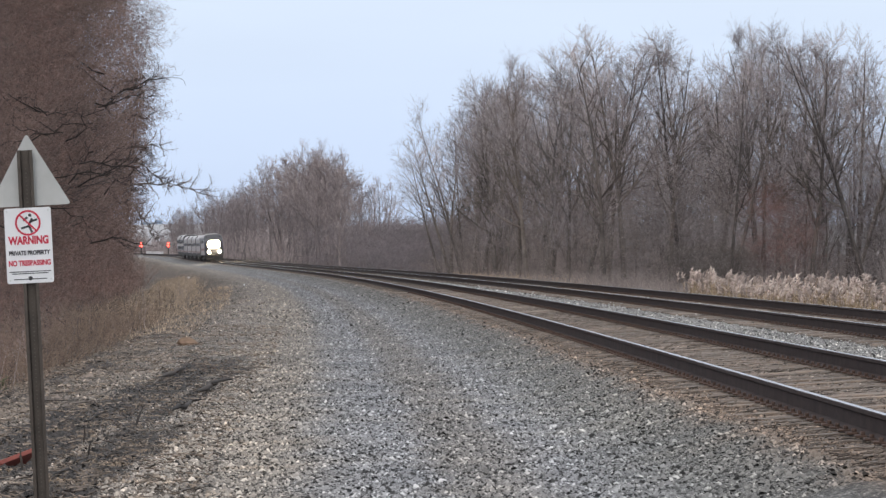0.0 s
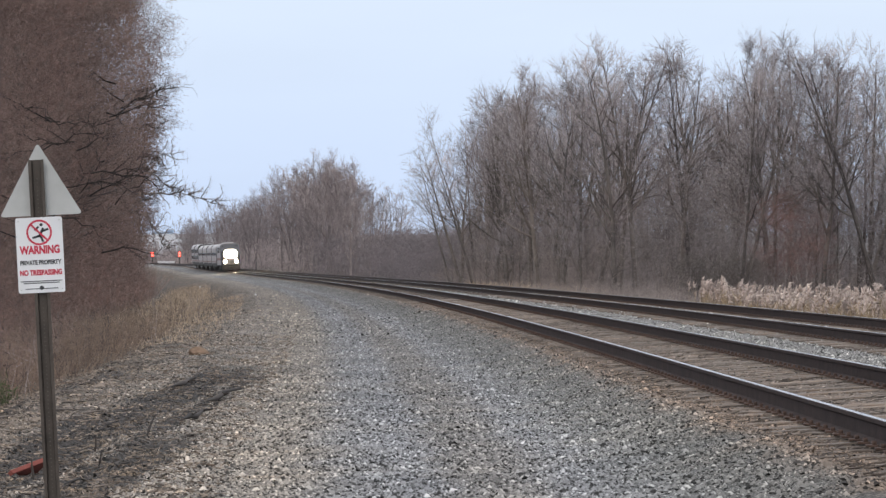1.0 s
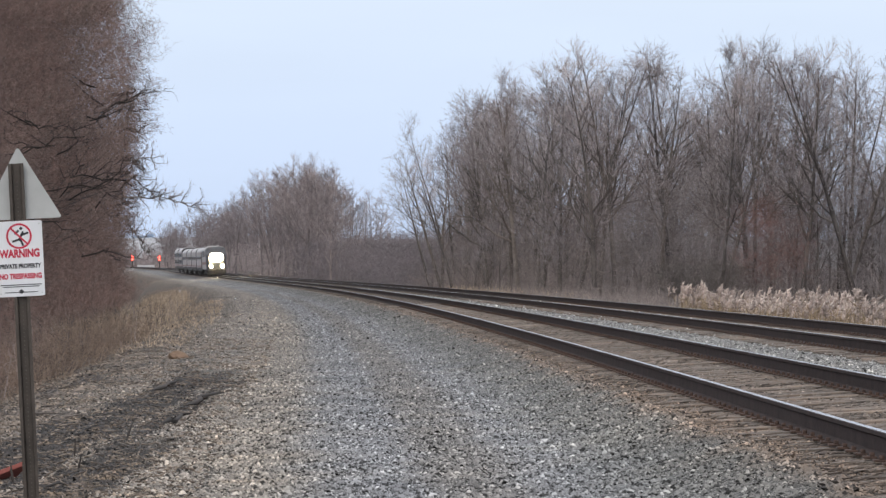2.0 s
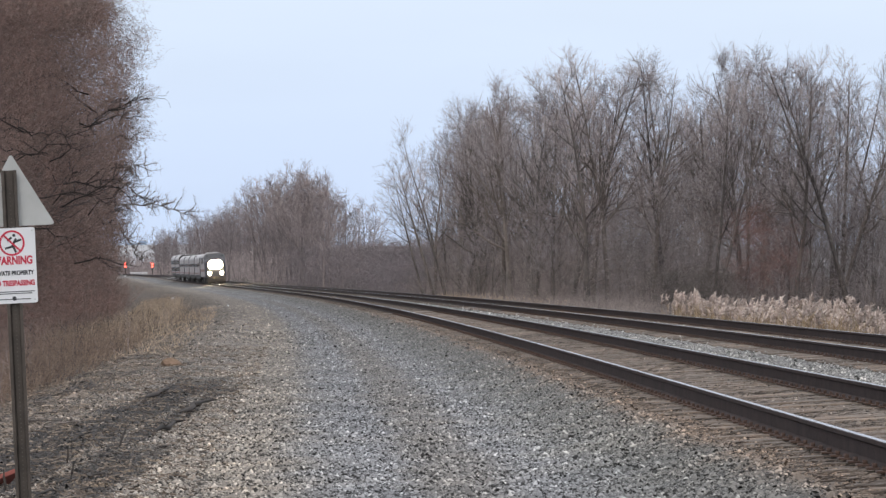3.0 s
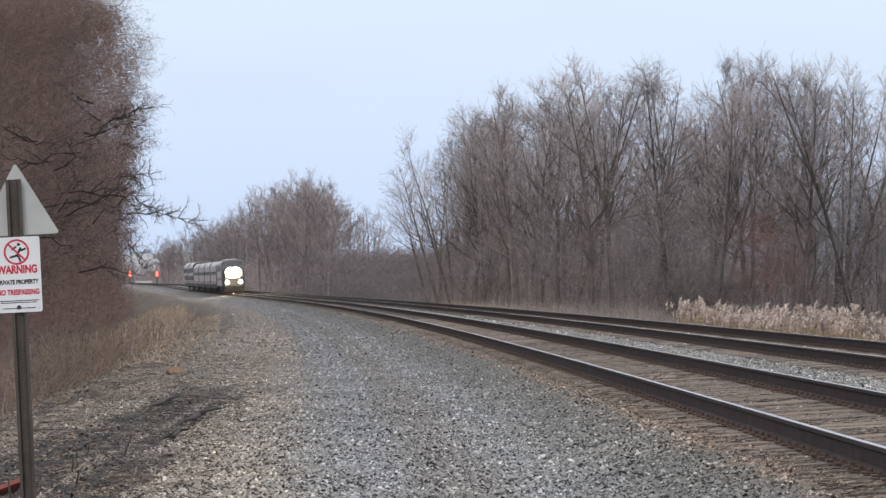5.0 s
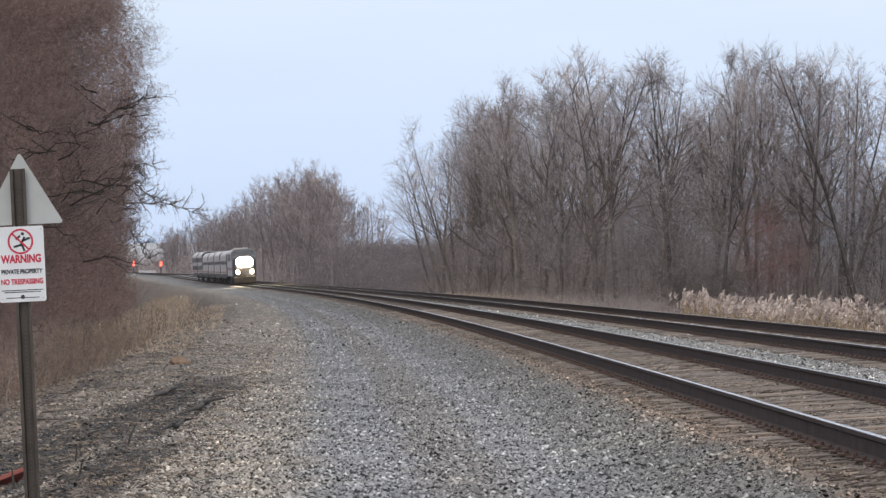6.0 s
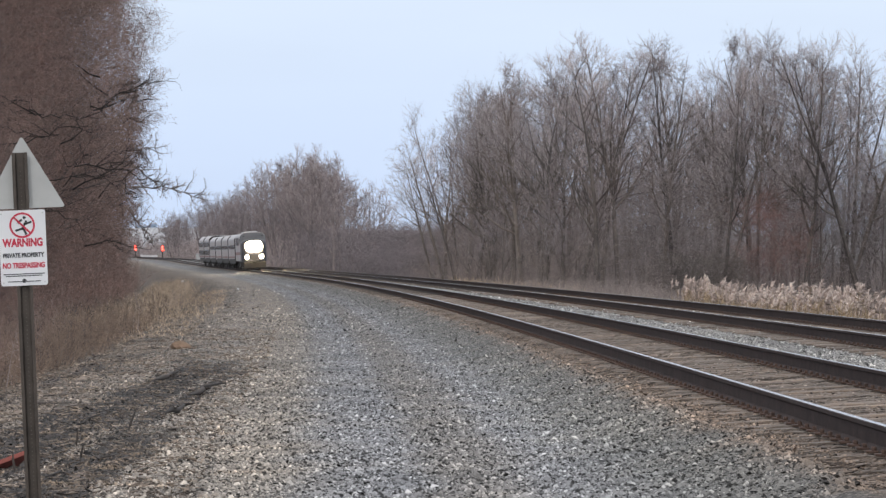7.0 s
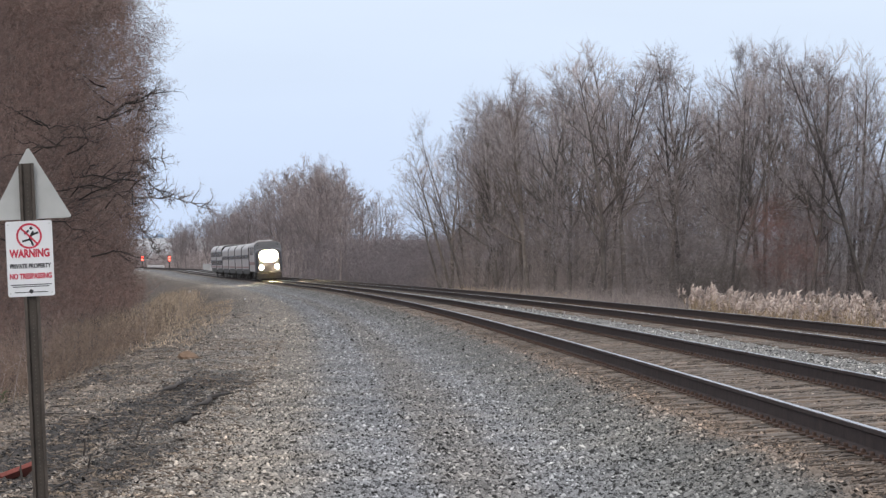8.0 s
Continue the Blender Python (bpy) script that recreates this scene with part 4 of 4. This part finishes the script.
def build_sign():
    y = 24.7
    x = -2.47
    u = x - rail_x(y)
    sign = tagged(new("warning_sign_post"), "leaning brown steel channel post with white no-trespassing sign and triangular plate", "sign")
    sign.matrix_basis = Matrix.Translation((x + 0.048, y, ground_z(u, y) - 0.085)) @ Matrix.Rotation(radians(-2.9), 4, "Y") @ Matrix.Rotation(radians(0), 4, "Z")
    # heights along the post, from its foot
    post_top = 2.37
    ring = ((-0.047, -0.008), (-0.029, -0.008), (-0.023, 0.021), (0.023, 0.021), (0.029, -0.008), (0.047, -0.008), (0.047, -0.003), (0.033, -0.003), (0.027, 0.027), (-0.027, 0.027), (-0.033, -0.003), (-0.047, -0.003))
    bm = loft([[(a, b, z) for a, b in ring] for z in (0.0, post_top)])
    post = part("post", bm, MAT["post"], sign, "dark brown punched steel channel post")
    bm = bmesh.new()
    for i in range(80):
        disc_bm(0.0042, 0.002, (0, 0.0205, 0.25 + i * 0.0254), "Y", 8, bm)
    part("punched_holes", bm, MAT["hole"], post, "row of small pale punched holes")
    # triangle, on the far side of the post
    base_z, apex = 2.031, 2.474
    tri = part("triangle_plate", rounded_plate([(-0.238, base_z), (0.265, base_z), (0.012, apex)], 0.012, 0.003), MAT["plate_back"], sign, "pale bare back of a triangular sign plate")
    tri.location = (0, 0.032, 0)
    tri_bolts = bmesh.new()
    for z in (2.10, 2.30):
        disc_bm(0.008, 0.008, (0, 0.019, z), "Y", 8, tri_bolts)
    part("bolts", tri_bolts, MAT["post"], tri)
    # warning plate on the near side
    z0, z1 = 1.562, 2.02
    hw = 0.142
    plate = part("warning_plate", rounded_plate([(-hw, z0), (hw, z0), (hw, z1), (-hw, z1)], 0.014, 0.003), MAT["sign_white"], sign, "white enamel warning plate with red and black lettering")
    plate.location = (0.0, -0.0125, 0)

    def put(name, me, px, pz, label=""):
        ob = part(name, me, None, plate, label)
        ob.matrix_basis = Matrix.Translation((px, -0.0012, pz)) @ Matrix.Rotation(radians(90), 4, "X")
    h = z1 - z0
    put("lettering", text_mesh("WARNING", 0.066, 0.245, MAT["sign_red"]), 0, z1 - h * 0.435, "red WARNING lettering")
    put("lettering", text_mesh("PRIVATE PROPERTY", 0.036, 0.25, MAT["sign_black"]), 0, z1 - h * 0.60, "black PRIVATE PROPERTY lettering")
    put("lettering", text_mesh("NO TRESPASSING", 0.044, 0.255, MAT["sign_red"]), 0, z1 - h * 0.735, "red NO TRESPASSING lettering")
    for k, w in ((0.845, 0.25), (0.87, 0.22), (0.945, 0.2)):
        part("small_print", box_bm(w, 0.001, 0.005, (0, -0.0012, z1 - h * k)), MAT["sign_black"], plate, "bar of small print")
    part("emblem", disc_bm(0.013, 0.002, (0, -0.0016, z1 - h * 0.935), "Y", 16), MAT["sign_black"], plate, "small round dark emblem")
    ring = bmesh.new()
    c, ro, ri = Vector((0, z1 - h * 0.20)), 0.078, 0.066
    n = 40
    vo = [ring.verts.new((c.x + ro * math.sin(2 * math.pi * i / n), -0.0012, c.y + ro * math.cos(2 * math.pi * i / n))) for i in range(n)]
    vi = [ring.verts.new((c.x + ri * math.sin(2 * math.pi * i / n), -0.0012, c.y + ri * math.cos(2 * math.pi * i / n))) for i in range(n)]
    for i in range(n):
        ring.faces.new((vo[i], vi[i], vi[(i + 1) % n], vo[(i + 1) % n]))
    box_bm(0.140, 0.001, 0.011, (c.x, -0.0022, c.y), 0, ring, Matrix.Rotation(radians(45), 4, "Y"))
    part("ring", ring, MAT["sign_red"], plate, "red prohibition ring with a slash")
    marks = bmesh.new()
    for px, pz, w, a in ((0.012, 0.0, 0.062, -62), (0.034, 0.012, 0.05, -18), (-0.018, -0.026, 0.05, -14), (0.014, -0.036, 0.05, 68), (-0.014, 0.024, 0.034, -40)):
        box_bm(w, 0.0008, 0.013, (c.x + px, -0.0012, c.y + pz), 0, marks, Matrix.Rotation(radians(a), 4, "Y"))
    disc_bm(0.010, 0.0008, (c.x + 0.014, -0.0012, c.y + 0.046), "Y", 12, marks)
    part("pictogram", marks, MAT["sign_black"], plate, "black bars of a pictogram")
    for sx in (-1, 1):
        for zz in (z0 + 0.02, z1 - 0.02):
            part("rivet", disc_bm(0.004, 0.003, (sx * 0.125, -0.001, zz), "Y", 8), MAT["plate_back"], plate)


# ---------------------------------------------------------------- trackside equipment and distance
def build_signal(x_px, y):
    """A two-lamp signal on a mast."""
    x = (x_px - 784) / 7200 * y
    u = x - rail_x(y)
    z = ground_z(u, y)
    lamp = EYE + (450.6 - 433.5) / 7200 * y
    sig = tagged(new("railway_signal"), "mast signal beside the line showing red", "railway signal", "railway signals")
    sig.location = (x, y, z)
    part("mast", disc_bm(0.09, lamp - z + 0.8, (0, 0, (lamp - z + 0.8) / 2), "Z", 10), MAT["truck"], sig)
    part("base", box_bm(0.6, 0.6, 0.5, (0, 0, 0.2), 0.03), MAT["cabinet"], sig)
    head = part("signal_head", box_bm(0.8, 0.22, 1.9, (0, -0.2, lamp - z), 0.1), MAT["truck"], sig, "black signal head")
    for dz in (-0.42, 0.42):
        part("lens", disc_bm(0.34, 0.06, (0, -0.335, lamp - z + dz), "Y", 16), MAT["red_lamp"], head, "lit red lens")
    part("ladder", box_bm(0.3, 0.05, lamp - z, (0, 0.25, (lamp - z) / 2), 0.01), MAT["truck"], sig)


def build_far():
    y = 1120
    x = (366 - 784) / 7200 * y
    hut = tagged(new("signal_cabinet"), "pale grey equipment cabinet beside the far track", "cabinet")
    hut.location = (x, y, ground_z(x - rail_x(y), y))
    part("body", box_bm(2.6, 2.2, 2.9, (0, 0, 1.45), 0.04), MAT["cabinet"], hut)
    part("roof", box_bm(2.9, 2.5, 0.16, (0, 0, 2.98), 0.03), MAT["roof"], hut)
    part("door", box_bm(0.9, 0.05, 2.0, (0.3, -1.12, 1.1), 0.01), MAT["roof"], hut)
    y = 1800
    fence = tagged(new("guard_rail"), "low white guard rail beside the signals", "guard rail")
    x = (274 - 784) / 7200 * y
    fence.location = (x, y, ground_z(x - rail_x(y), y) + 0.1)
    for z in (0.9, 1.5):
        part("bar", box_bm(7.6, 0.12, 0.3, (0, 0, z), 0.03), MAT["litter"], fence)
    for k in range(5):
        part("post", box_bm(0.16, 0.14, 1.7, (-3.6 + 1.8 * k, 0.12, 0.8), 0.02), MAT["litter"], fence)
    # fields, low woods and buildings on the horizon, haze painted into their colours
    hill_v, hill_f = [], []
    n = 80
    for i in range(n + 1):
        x = -900 + 1500 * i / n
        top = 21 + 5 * noise.noise((x * 0.004, 1, 0)) + 3 * noise.noise((x * 0.03, 4, 0))
        hill_v += [(x, 2500, -6), (x, 2700, top), (x, 3300, top + 2), (x, 3400, -6)]
    for i in range(n):
        for k in range(3):
            a = i * 4 + k
            hill_f.append((a, a + 1, a + 5, a + 4))
    tagged(new("far_hill", mesh_of("far_hill", hill_v, hill_f, MAT["far_field"], True)), "low field rising on the horizon, paled by painted haze", "hill", kind="structure")
    for px, w, h in ((262, 42, 13), (281, 26, 17)):
        yy = 2900
        x = (px - 784) / 7200 * yy
        b = tagged(new("far_building"), "building on the horizon with haze painted in as blue-grey", "building", "far buildings")
        b.location = (x, yy, 19)
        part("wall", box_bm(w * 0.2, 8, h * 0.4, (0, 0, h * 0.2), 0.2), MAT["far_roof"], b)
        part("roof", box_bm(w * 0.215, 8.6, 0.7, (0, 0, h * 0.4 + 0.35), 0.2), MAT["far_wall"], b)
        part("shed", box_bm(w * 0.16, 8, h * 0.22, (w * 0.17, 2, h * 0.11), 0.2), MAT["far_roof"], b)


# ---------------------------------------------------------------- train
TRAIN = []


def loft(sections):
    """A closed skin through equal-length rings of points."""
    bm = bmesh.new()
    rings = [[bm.verts.new(p) for p in s] for s in sections]
    n = len(rings[0])
    for a, b in zip(rings, rings[1:]):
        for i in range(n):
            bm.faces.new((a[i], a[(i + 1) % n], b[(i + 1) % n], b[i]))
    bm.faces.new(rings[0][::-1])
    bm.faces.new(rings[-1])
    bmesh.ops.recalc_face_normals(bm, faces=bm.faces)
    return bm


def hull(y, half, low, high, round_=0.55):
    pts = [(-half, y, low), (half, y, low), (half, y, high - round_)]
    for k in range(1, 6):
        a = radians(18 * k)
        pts.append((half - round_ * (1 - math.cos(a)) * 1.5, y, high - round_ + round_ * math.sin(a)))
    pts += [(-p[0], p[1], p[2]) for p in reversed(pts[2:])]
    return pts


def add_truck(thing, y, radius=0.46):
    frame_ = part("truck", box_bm(2.1, 2.9, 0.35, (0, y, 0.62), 0.06), MAT["truck"], thing, "black wheel truck")
    for dy in (-1.2, 1.2):
        for s in (-1, 1):
            part("wheel", disc_bm(radius, 0.13, (s * 0.75, y + dy, radius), "X", 20), MAT["truck"], frame_)


def build_coach(two_decks):
    """A passenger car; its near end faces -y, its origin is on the rail heads."""
    label = "two-storey silver passenger coach with two dark rows of windows" if two_decks else "pale silver single-deck passenger coach with ribbed sides"
    c = tagged(new("passenger_coach"), label, "train car", "coaches of the train")
    half, length, top = 1.52, 23.8, 4.45 if two_decks else 4.2
    part("body", loft([hull(y, half, 1.3, top, 0.6) for y in (-length / 2, length / 2)]), MAT["steel"], c)
    part("roof_cover", loft([hull(y, half - 0.3, top - 0.37, top + 0.1, 0.3) for y in (-length / 2 + 0.3, length / 2 - 0.3)]), MAT["roof"], c)
    for s in (-1, 1):
        for z in ((2.1, 3.3) if two_decks else (2.75,)):
            tall = 0.75 if two_decks else 0.5
            part("window_band", box_bm(0.03, length - 2.4, tall, (s * (half + 0.012), 0, z), 0.01), MAT["band"], c, "dark strip of windows")
            for i in range(9):
                part("window", box_bm(0.02, 1.5, tall - 0.2, (s * (half + 0.034), -9.6 + i * 2.4, z), 0.008), MAT["band"], c)
        part("stripe", box_bm(0.02, length - 0.4, 0.20, (s * (half + 0.012), 0, 1.5), 0.004), MAT["livery"], c, "dull red stripe")
        part("skirt", box_bm(0.08, length - 1.0, 0.6, (s * (half - 0.1), 0, 1.02), 0.02), MAT["truck"], c)
        part("door", box_bm(0.03, 0.9, 2.0, (s * (half + 0.01), length / 2 - 1.1, 2.1), 0.01), MAT["roof"], c)
    for y in (-length / 2 - 0.1, length / 2 + 0.1):
        part("vestibule", box_bm(1.7, 2.0, 2.9, (0, y, 2.55), 0.08), MAT["truck"], c)
        # added dark band: paints the shadowed gap at each coach end
        part("end_frame", loft([hull(y + d, half + 0.02, 1.3, top + 0.02, 0.6) for d in (-0.10, 0.10)]), MAT["truck"], c, "dark band standing for the shadowed gap between coaches")
    for y in (-8.8, 8.8):
        add_truck(c, y)
    return c


def build_locomotive():
    c = tagged(new("locomotive"), "grey-silver diesel passenger locomotive with blazing headlights", "locomotive")
    half, length = 1.5, 20.5
    part("body", loft([hull(2.6, half, 1.05, 4.35, 0.5), hull(length, half, 1.05, 4.35, 0.5)]), MAT["steel"], c, "silver locomotive body")
    part("nose", loft([hull(0.0, 1.15, 1.0, 3.3, 0.4), hull(0.35, 1.4, 0.95, 3.45, 0.45), hull(1.2, half, 0.95, 3.55, 0.45), hull(2.5, half, 1.0, 4.3, 0.5)]), MAT["nose"], c, "grey sloping locomotive nose")
    for s in (-1, 1):
        part("windscreen", box_bm(1.1, 0.05, 0.85, (s * 0.62, 1.72, 3.72), 0.03, None, Matrix.Rotation(radians(-48), 4, "X")), MAT["band"], c, "dark windscreen")
        part("headlight", disc_bm(0.62, 0.12, (s * 0.36, -0.03 - 0.004 * s, 2.72), "Y", 28), MAT["headlight"], c, "blazing warm-white headlight")
        part("ditch_light", disc_bm(0.2, 0.12, (s * 0.86, -0.03, 1.5), "Y", 20), MAT["headlight"], c, "blazing warm-white ditch light")
        part("grille", box_bm(0.03, 11, 0.9, (s * (half + 0.012), 12, 3.35), 0.01), MAT["band"], c, "dark side grilles")
        part("stripe", box_bm(0.02, length - 3.2, 0.35, (s * (half + 0.012), 11.4, 1.95), 0.004), MAT["livery"], c, "dull red stripe")
        part("cab_window", box_bm(0.03, 1.0, 0.6, (s * (half + 0.012), 3.5, 3.4), 0.02), MAT["band"], c)
        part("fuel_tank_side", box_bm(0.5, 5.5, 0.7, (s * 1.1, 10.2, 0.75), 0.08), MAT["truck"], c)
    part("pilot", box_bm(2.7, 0.5, 0.75, (0, 0.25, 0.55), 0.08), MAT["truck"], c, "black pilot plate")
    part("coupler", box_bm(0.35, 0.7, 0.3, (0, -0.25, 0.85), 0.05), MAT["truck"], c)
    part("roof_hatch", box_bm(1.6, 9, 0.22, (0, 12, 4.4), 0.06), MAT["roof"], c)
    part("exhaust", box_bm(0.7, 1.4, 0.3, (0, 14, 4.45), 0.05), MAT["truck"], c)
    for y in (4.4, 16.4):
        add_truck(c, y, 0.5)
    return c


def build_train():
    TRAIN.append((build_locomotive(), 0.0, 0.0))
    single, double = build_coach(False), build_coach(True)
    for i in range(6):
        source = single if i < 4 else double
        c = source if i in (0, 4) else copy_thing(source, Matrix.Identity(4))
        TRAIN.append((c, 21.2 + 12.9 + 26.2 * i, 12.9))


def train_pose(dist, centre):
    """A car's pose with its reference point at dist metres ahead of the eye."""
    x, z = rail_x(dist) + GAUGE / 2, rail_z(dist) + 0.046
    slope = (rail_x(dist + 5) - rail_x(dist - 5)) / 10
    return Matrix.Translation((x, dist, z)) @ Matrix.Rotation(-math.atan(slope), 4, "Z") @ Matrix.Rotation(-math.atan2(0.092, GAUGE), 4, "Y")


def motions():
    for thing, behind, centre in TRAIN:
        rows = []
        for k in range(9):
            rows.append((float(k), train_pose(654.0 - 25.75 * k + behind, centre)))
        walk(thing, rows)


# ---------------------------------------------------------------- clutter on the near ground
def build_stick(u, y, length, turn, rise, radius):
    rng = random.Random(int(u * 100 + y * 7))
    p = on_ground(u, y, radius * 1.4)
    d = Vector((math.cos(turn) * math.cos(rise), math.sin(turn) * math.cos(rise), math.sin(rise)))
    pts = [d * (length * k / 5) + Vector((rng.gauss(0, 0.009), rng.gauss(0, 0.02), rng.gauss(0, 0.004))) * length for k in range(6)]
    if rise < 0.1:
        for q in pts:
            q.z = on_ground(p.x + q.x - rail_x(p.y + q.y), p.y + q.y, radius * 1.4).z - p.z + abs(rng.gauss(0, 0.012))
    sets = [tube(pts, [radius * 0.15, radius * 0.95, radius * 0.85, radius * 0.7, radius * 0.5, radius * 0.25], 6)]
    for _ in range(3):
        k = rng.randint(1, 4)
        e = pts[k] + Vector((rng.gauss(0, 0.2), rng.gauss(0, 0.2), rng.uniform(0.0, 0.1))) * min(length, 0.8) * 0.4
        sets.append(tube([pts[k], pts[k].lerp(e, 0.5), e], [radius * 0.5, radius * 0.35, radius * 0.12], 4))
    ob = tagged(new("fallen_branch", tri_mesh("fallen_branch", *join(*sets), MAT["bark_dead"])), "dark dead stick on the gravel, the long ones standing for shadow streaks", "branch", "dead branches")
    ob.location = p


def at_view(px, py, level=0.0):
    """Across and ahead, for a spot on level ground seen in that direction."""
    y = (EYE - level) * 7200 / (py - 450.6)
    return (px - 784) / 7200 * y - rail_x(y), y


def build_clutter():
    # the first three, metres long, stand for dark shadow streaks and soil ridges
    for px, py, length, turn, rise, radius in ((286, 672, 4.6, 1.55, 0.003, 0.036), (348, 695, 4.4, 1.54, 0.003, 0.036), (305, 733, 3.0, 1.53, 0.004, 0.034), (150, 745, 2.2, 1.55, 0.01, 0.012),
                                               (148, 786, 0.17, 1.4, 1.3, 0.012), (40, 838, 0.18, 2.0, 1.2, 0.012), (240, 757, 0.3, 1.3, 0.7, 0.014), (95, 850, 1.4, 1.54, 0.02, 0.012),
                                               (180, 810, 1.2, 1.5, 0.02, 0.011), (156, 806, 0.12, 1.2, 1.2, 0.012)):
        u, y = at_view(px, py)
        build_stick(u, y, length, turn, rise, radius)
    u, y = at_view(22, 815)
    board = tagged(new("board", None), "broken red-brown painted board lying on the bank", "board")
    board.matrix_basis = Matrix.Translation(on_ground(u, y, 0.03)) @ Matrix.Rotation(radians(50), 4, "Z") @ Matrix.Rotation(radians(-38), 4, "X") @ Matrix.Rotation(radians(-14), 4, "Y")
    part("plank", box_bm(0.5, 0.2, 0.04, (0, 0, 0), 0.008), MAT["board"], board)
    u, y = at_view(332, 607)
    bm = bmesh.new()
    bmesh.ops.create_icosphere(bm, subdivisions=2, radius=0.17)
    for v in bm.verts:
        v.co *= 1 + 0.35 * noise.noise(v.co * 6)
        v.co.z *= 0.65
        v.co.x *= 1.2
    me = bpy.data.meshes.new("boulder")
    bm.to_mesh(me)
    bm.free()
    me.materials.append(MAT["rock"])
    tagged(new("boulder", me), "orange-brown rounded stone on the gravel's edge", "rock").location = on_ground(u, y, 0.05)
    for px, py, s in ((334, 483, 0.14), (432, 500, 0.05)):
        u, y = at_view(px, py)
        bm = bmesh.new()
        bmesh.ops.create_icosphere(bm, subdivisions=2, radius=s)
        for v in bm.verts:
            v.co *= 1 + 0.4 * noise.noise(v.co * 14)
        me = bpy.data.meshes.new("litter")
        bm.to_mesh(me)
        bm.free()
        me.materials.append(MAT["litter"])
        tagged(new("litter", me), "crumpled white plastic scrap on the gravel", "litter").location = on_ground(u, y, s * 0.7)


def build_chips():
    """Splinters of bark, dead leaves and wood chips strewn over the bank."""
    rng = np.random.default_rng(33)
    n = 10000
    u, y = -9.8 + 5.0 * rng.random(n) ** 0.8, 26 + 74 * rng.random(n) ** 1.6
    base = np.array([on_ground(a, b, 0.012) for a, b in zip(u, y)])
    turn, length = rng.uniform(0, 6.283, n), rng.uniform(0.03, 0.16, n)
    tip = base + np.stack([np.cos(turn) * length, np.sin(turn) * length, rng.uniform(-0.01, 0.035, n)], 1)
    v, f = spikes(base, tip, rng.uniform(0.004, 0.011, n))
    tagged(new("wood_chips", tri_mesh("wood_chips", v, f, MAT["chips"])), "brown bark chips and dead twigs strewn on the bank", "wood chips", kind="stuff")


def build_splinters():
    """Splinters of tie wood and grit lying along the ties."""
    rng = np.random.default_rng(41)
    n = 6500
    u, y = rng.uniform(-0.62, 2.12, n), 24 + 90 * rng.random(n) ** 1.5
    base = np.array([on_ground(a, b, 0.022) for a, b in zip(u, y)])
    turn, length = rng.normal(0.03, 0.3, n), rng.uniform(0.03, 0.19, n)
    tip = base + np.stack([np.cos(turn) * length, np.sin(turn) * length, rng.uniform(-0.008, 0.03, n)], 1)
    v, f = spikes(base, tip, rng.uniform(0.003, 0.009, n))
    tagged(new("splinters", tri_mesh("splinters", v, f, MAT["chips"])), "dark and pale wood splinters strewn over the ties", "splinters", kind="stuff")


def build_debris():
    """Dead sticks, bark and clods of soil along the lip of the bank."""
    rng = np.random.default_rng(52)
    n = 230
    y = 44 + 78 * rng.random(n) ** 1.2
    u = -7.3 + rng.normal(0, 0.42, n) - 0.008 * (y - 60)
    base = np.array([on_ground(a, b, 0.03) for a, b in zip(u, y)])
    turn, length = rng.uniform(-1.0, 2.2, n), rng.lognormal(math.log(0.2), 0.5, n)
    tip = base + np.stack([np.cos(turn) * length, np.sin(turn) * length, rng.uniform(-0.02, 0.10, n)], 1)
    v, f = spikes(base, tip, rng.uniform(0.006, 0.017, n))
    tagged(new("debris", tri_mesh("debris", v, f, MAT["bark"])), "dark dead sticks and bark heaped on the bank's edge", "debris", kind="stuff")
    shape = np.array([(1, 0, 0), (0.3, 0.9, 0), (-0.8, 0.6, 0), (-0.8, -0.6, 0), (0.3, -0.9, 0), (0.1, 0.1, 0.8)])
    tris = np.array([(0, 1, 5), (1, 2, 5), (2, 3, 5), (3, 4, 5), (4, 0, 5)])
    m = 260
    y = 42 + 75 * rng.random(m) ** 1.3
    u = -7.4 + rng.normal(0, 0.35, m) - 0.008 * (y - 60)
    at = np.array([on_ground(a, b, -0.01) for a, b in zip(u, y)])
    v = shape[None] * rng.uniform(0.6, 1.4, (m, 6, 1)) * rng.uniform(0.02, 0.075, (m, 1, 1)) * np.array([1.3, 1.0, 0.8]) + at[:, None]
    f = tris[None] + (np.arange(m) * 6)[:, None, None]
    tagged(new("clods", tri_mesh("clods", v.reshape(-1, 3), f.reshape(-1, 3), MAT["chips"])), "brown clods of soil and rotten wood on the bank's edge", "clods", kind="stuff")


# ---------------------------------------------------------------- build
build_ground()
build_woods()
build_overhang()
build_limbs()
build_reeds()
build_sign()
build_signal(250, 1400)
build_signal(298, 1400)
build_far()
build_train()
build_clutter()
build_chips()
build_splinters()
build_debris()
build_track(0.0, 0.0, 0.092, "near track with rusty rails on weathered timber ties")
build_track(SPACING, 0.133, 0.069, "far track with rusty rails on weathered timber ties")
build_stones()
motions()
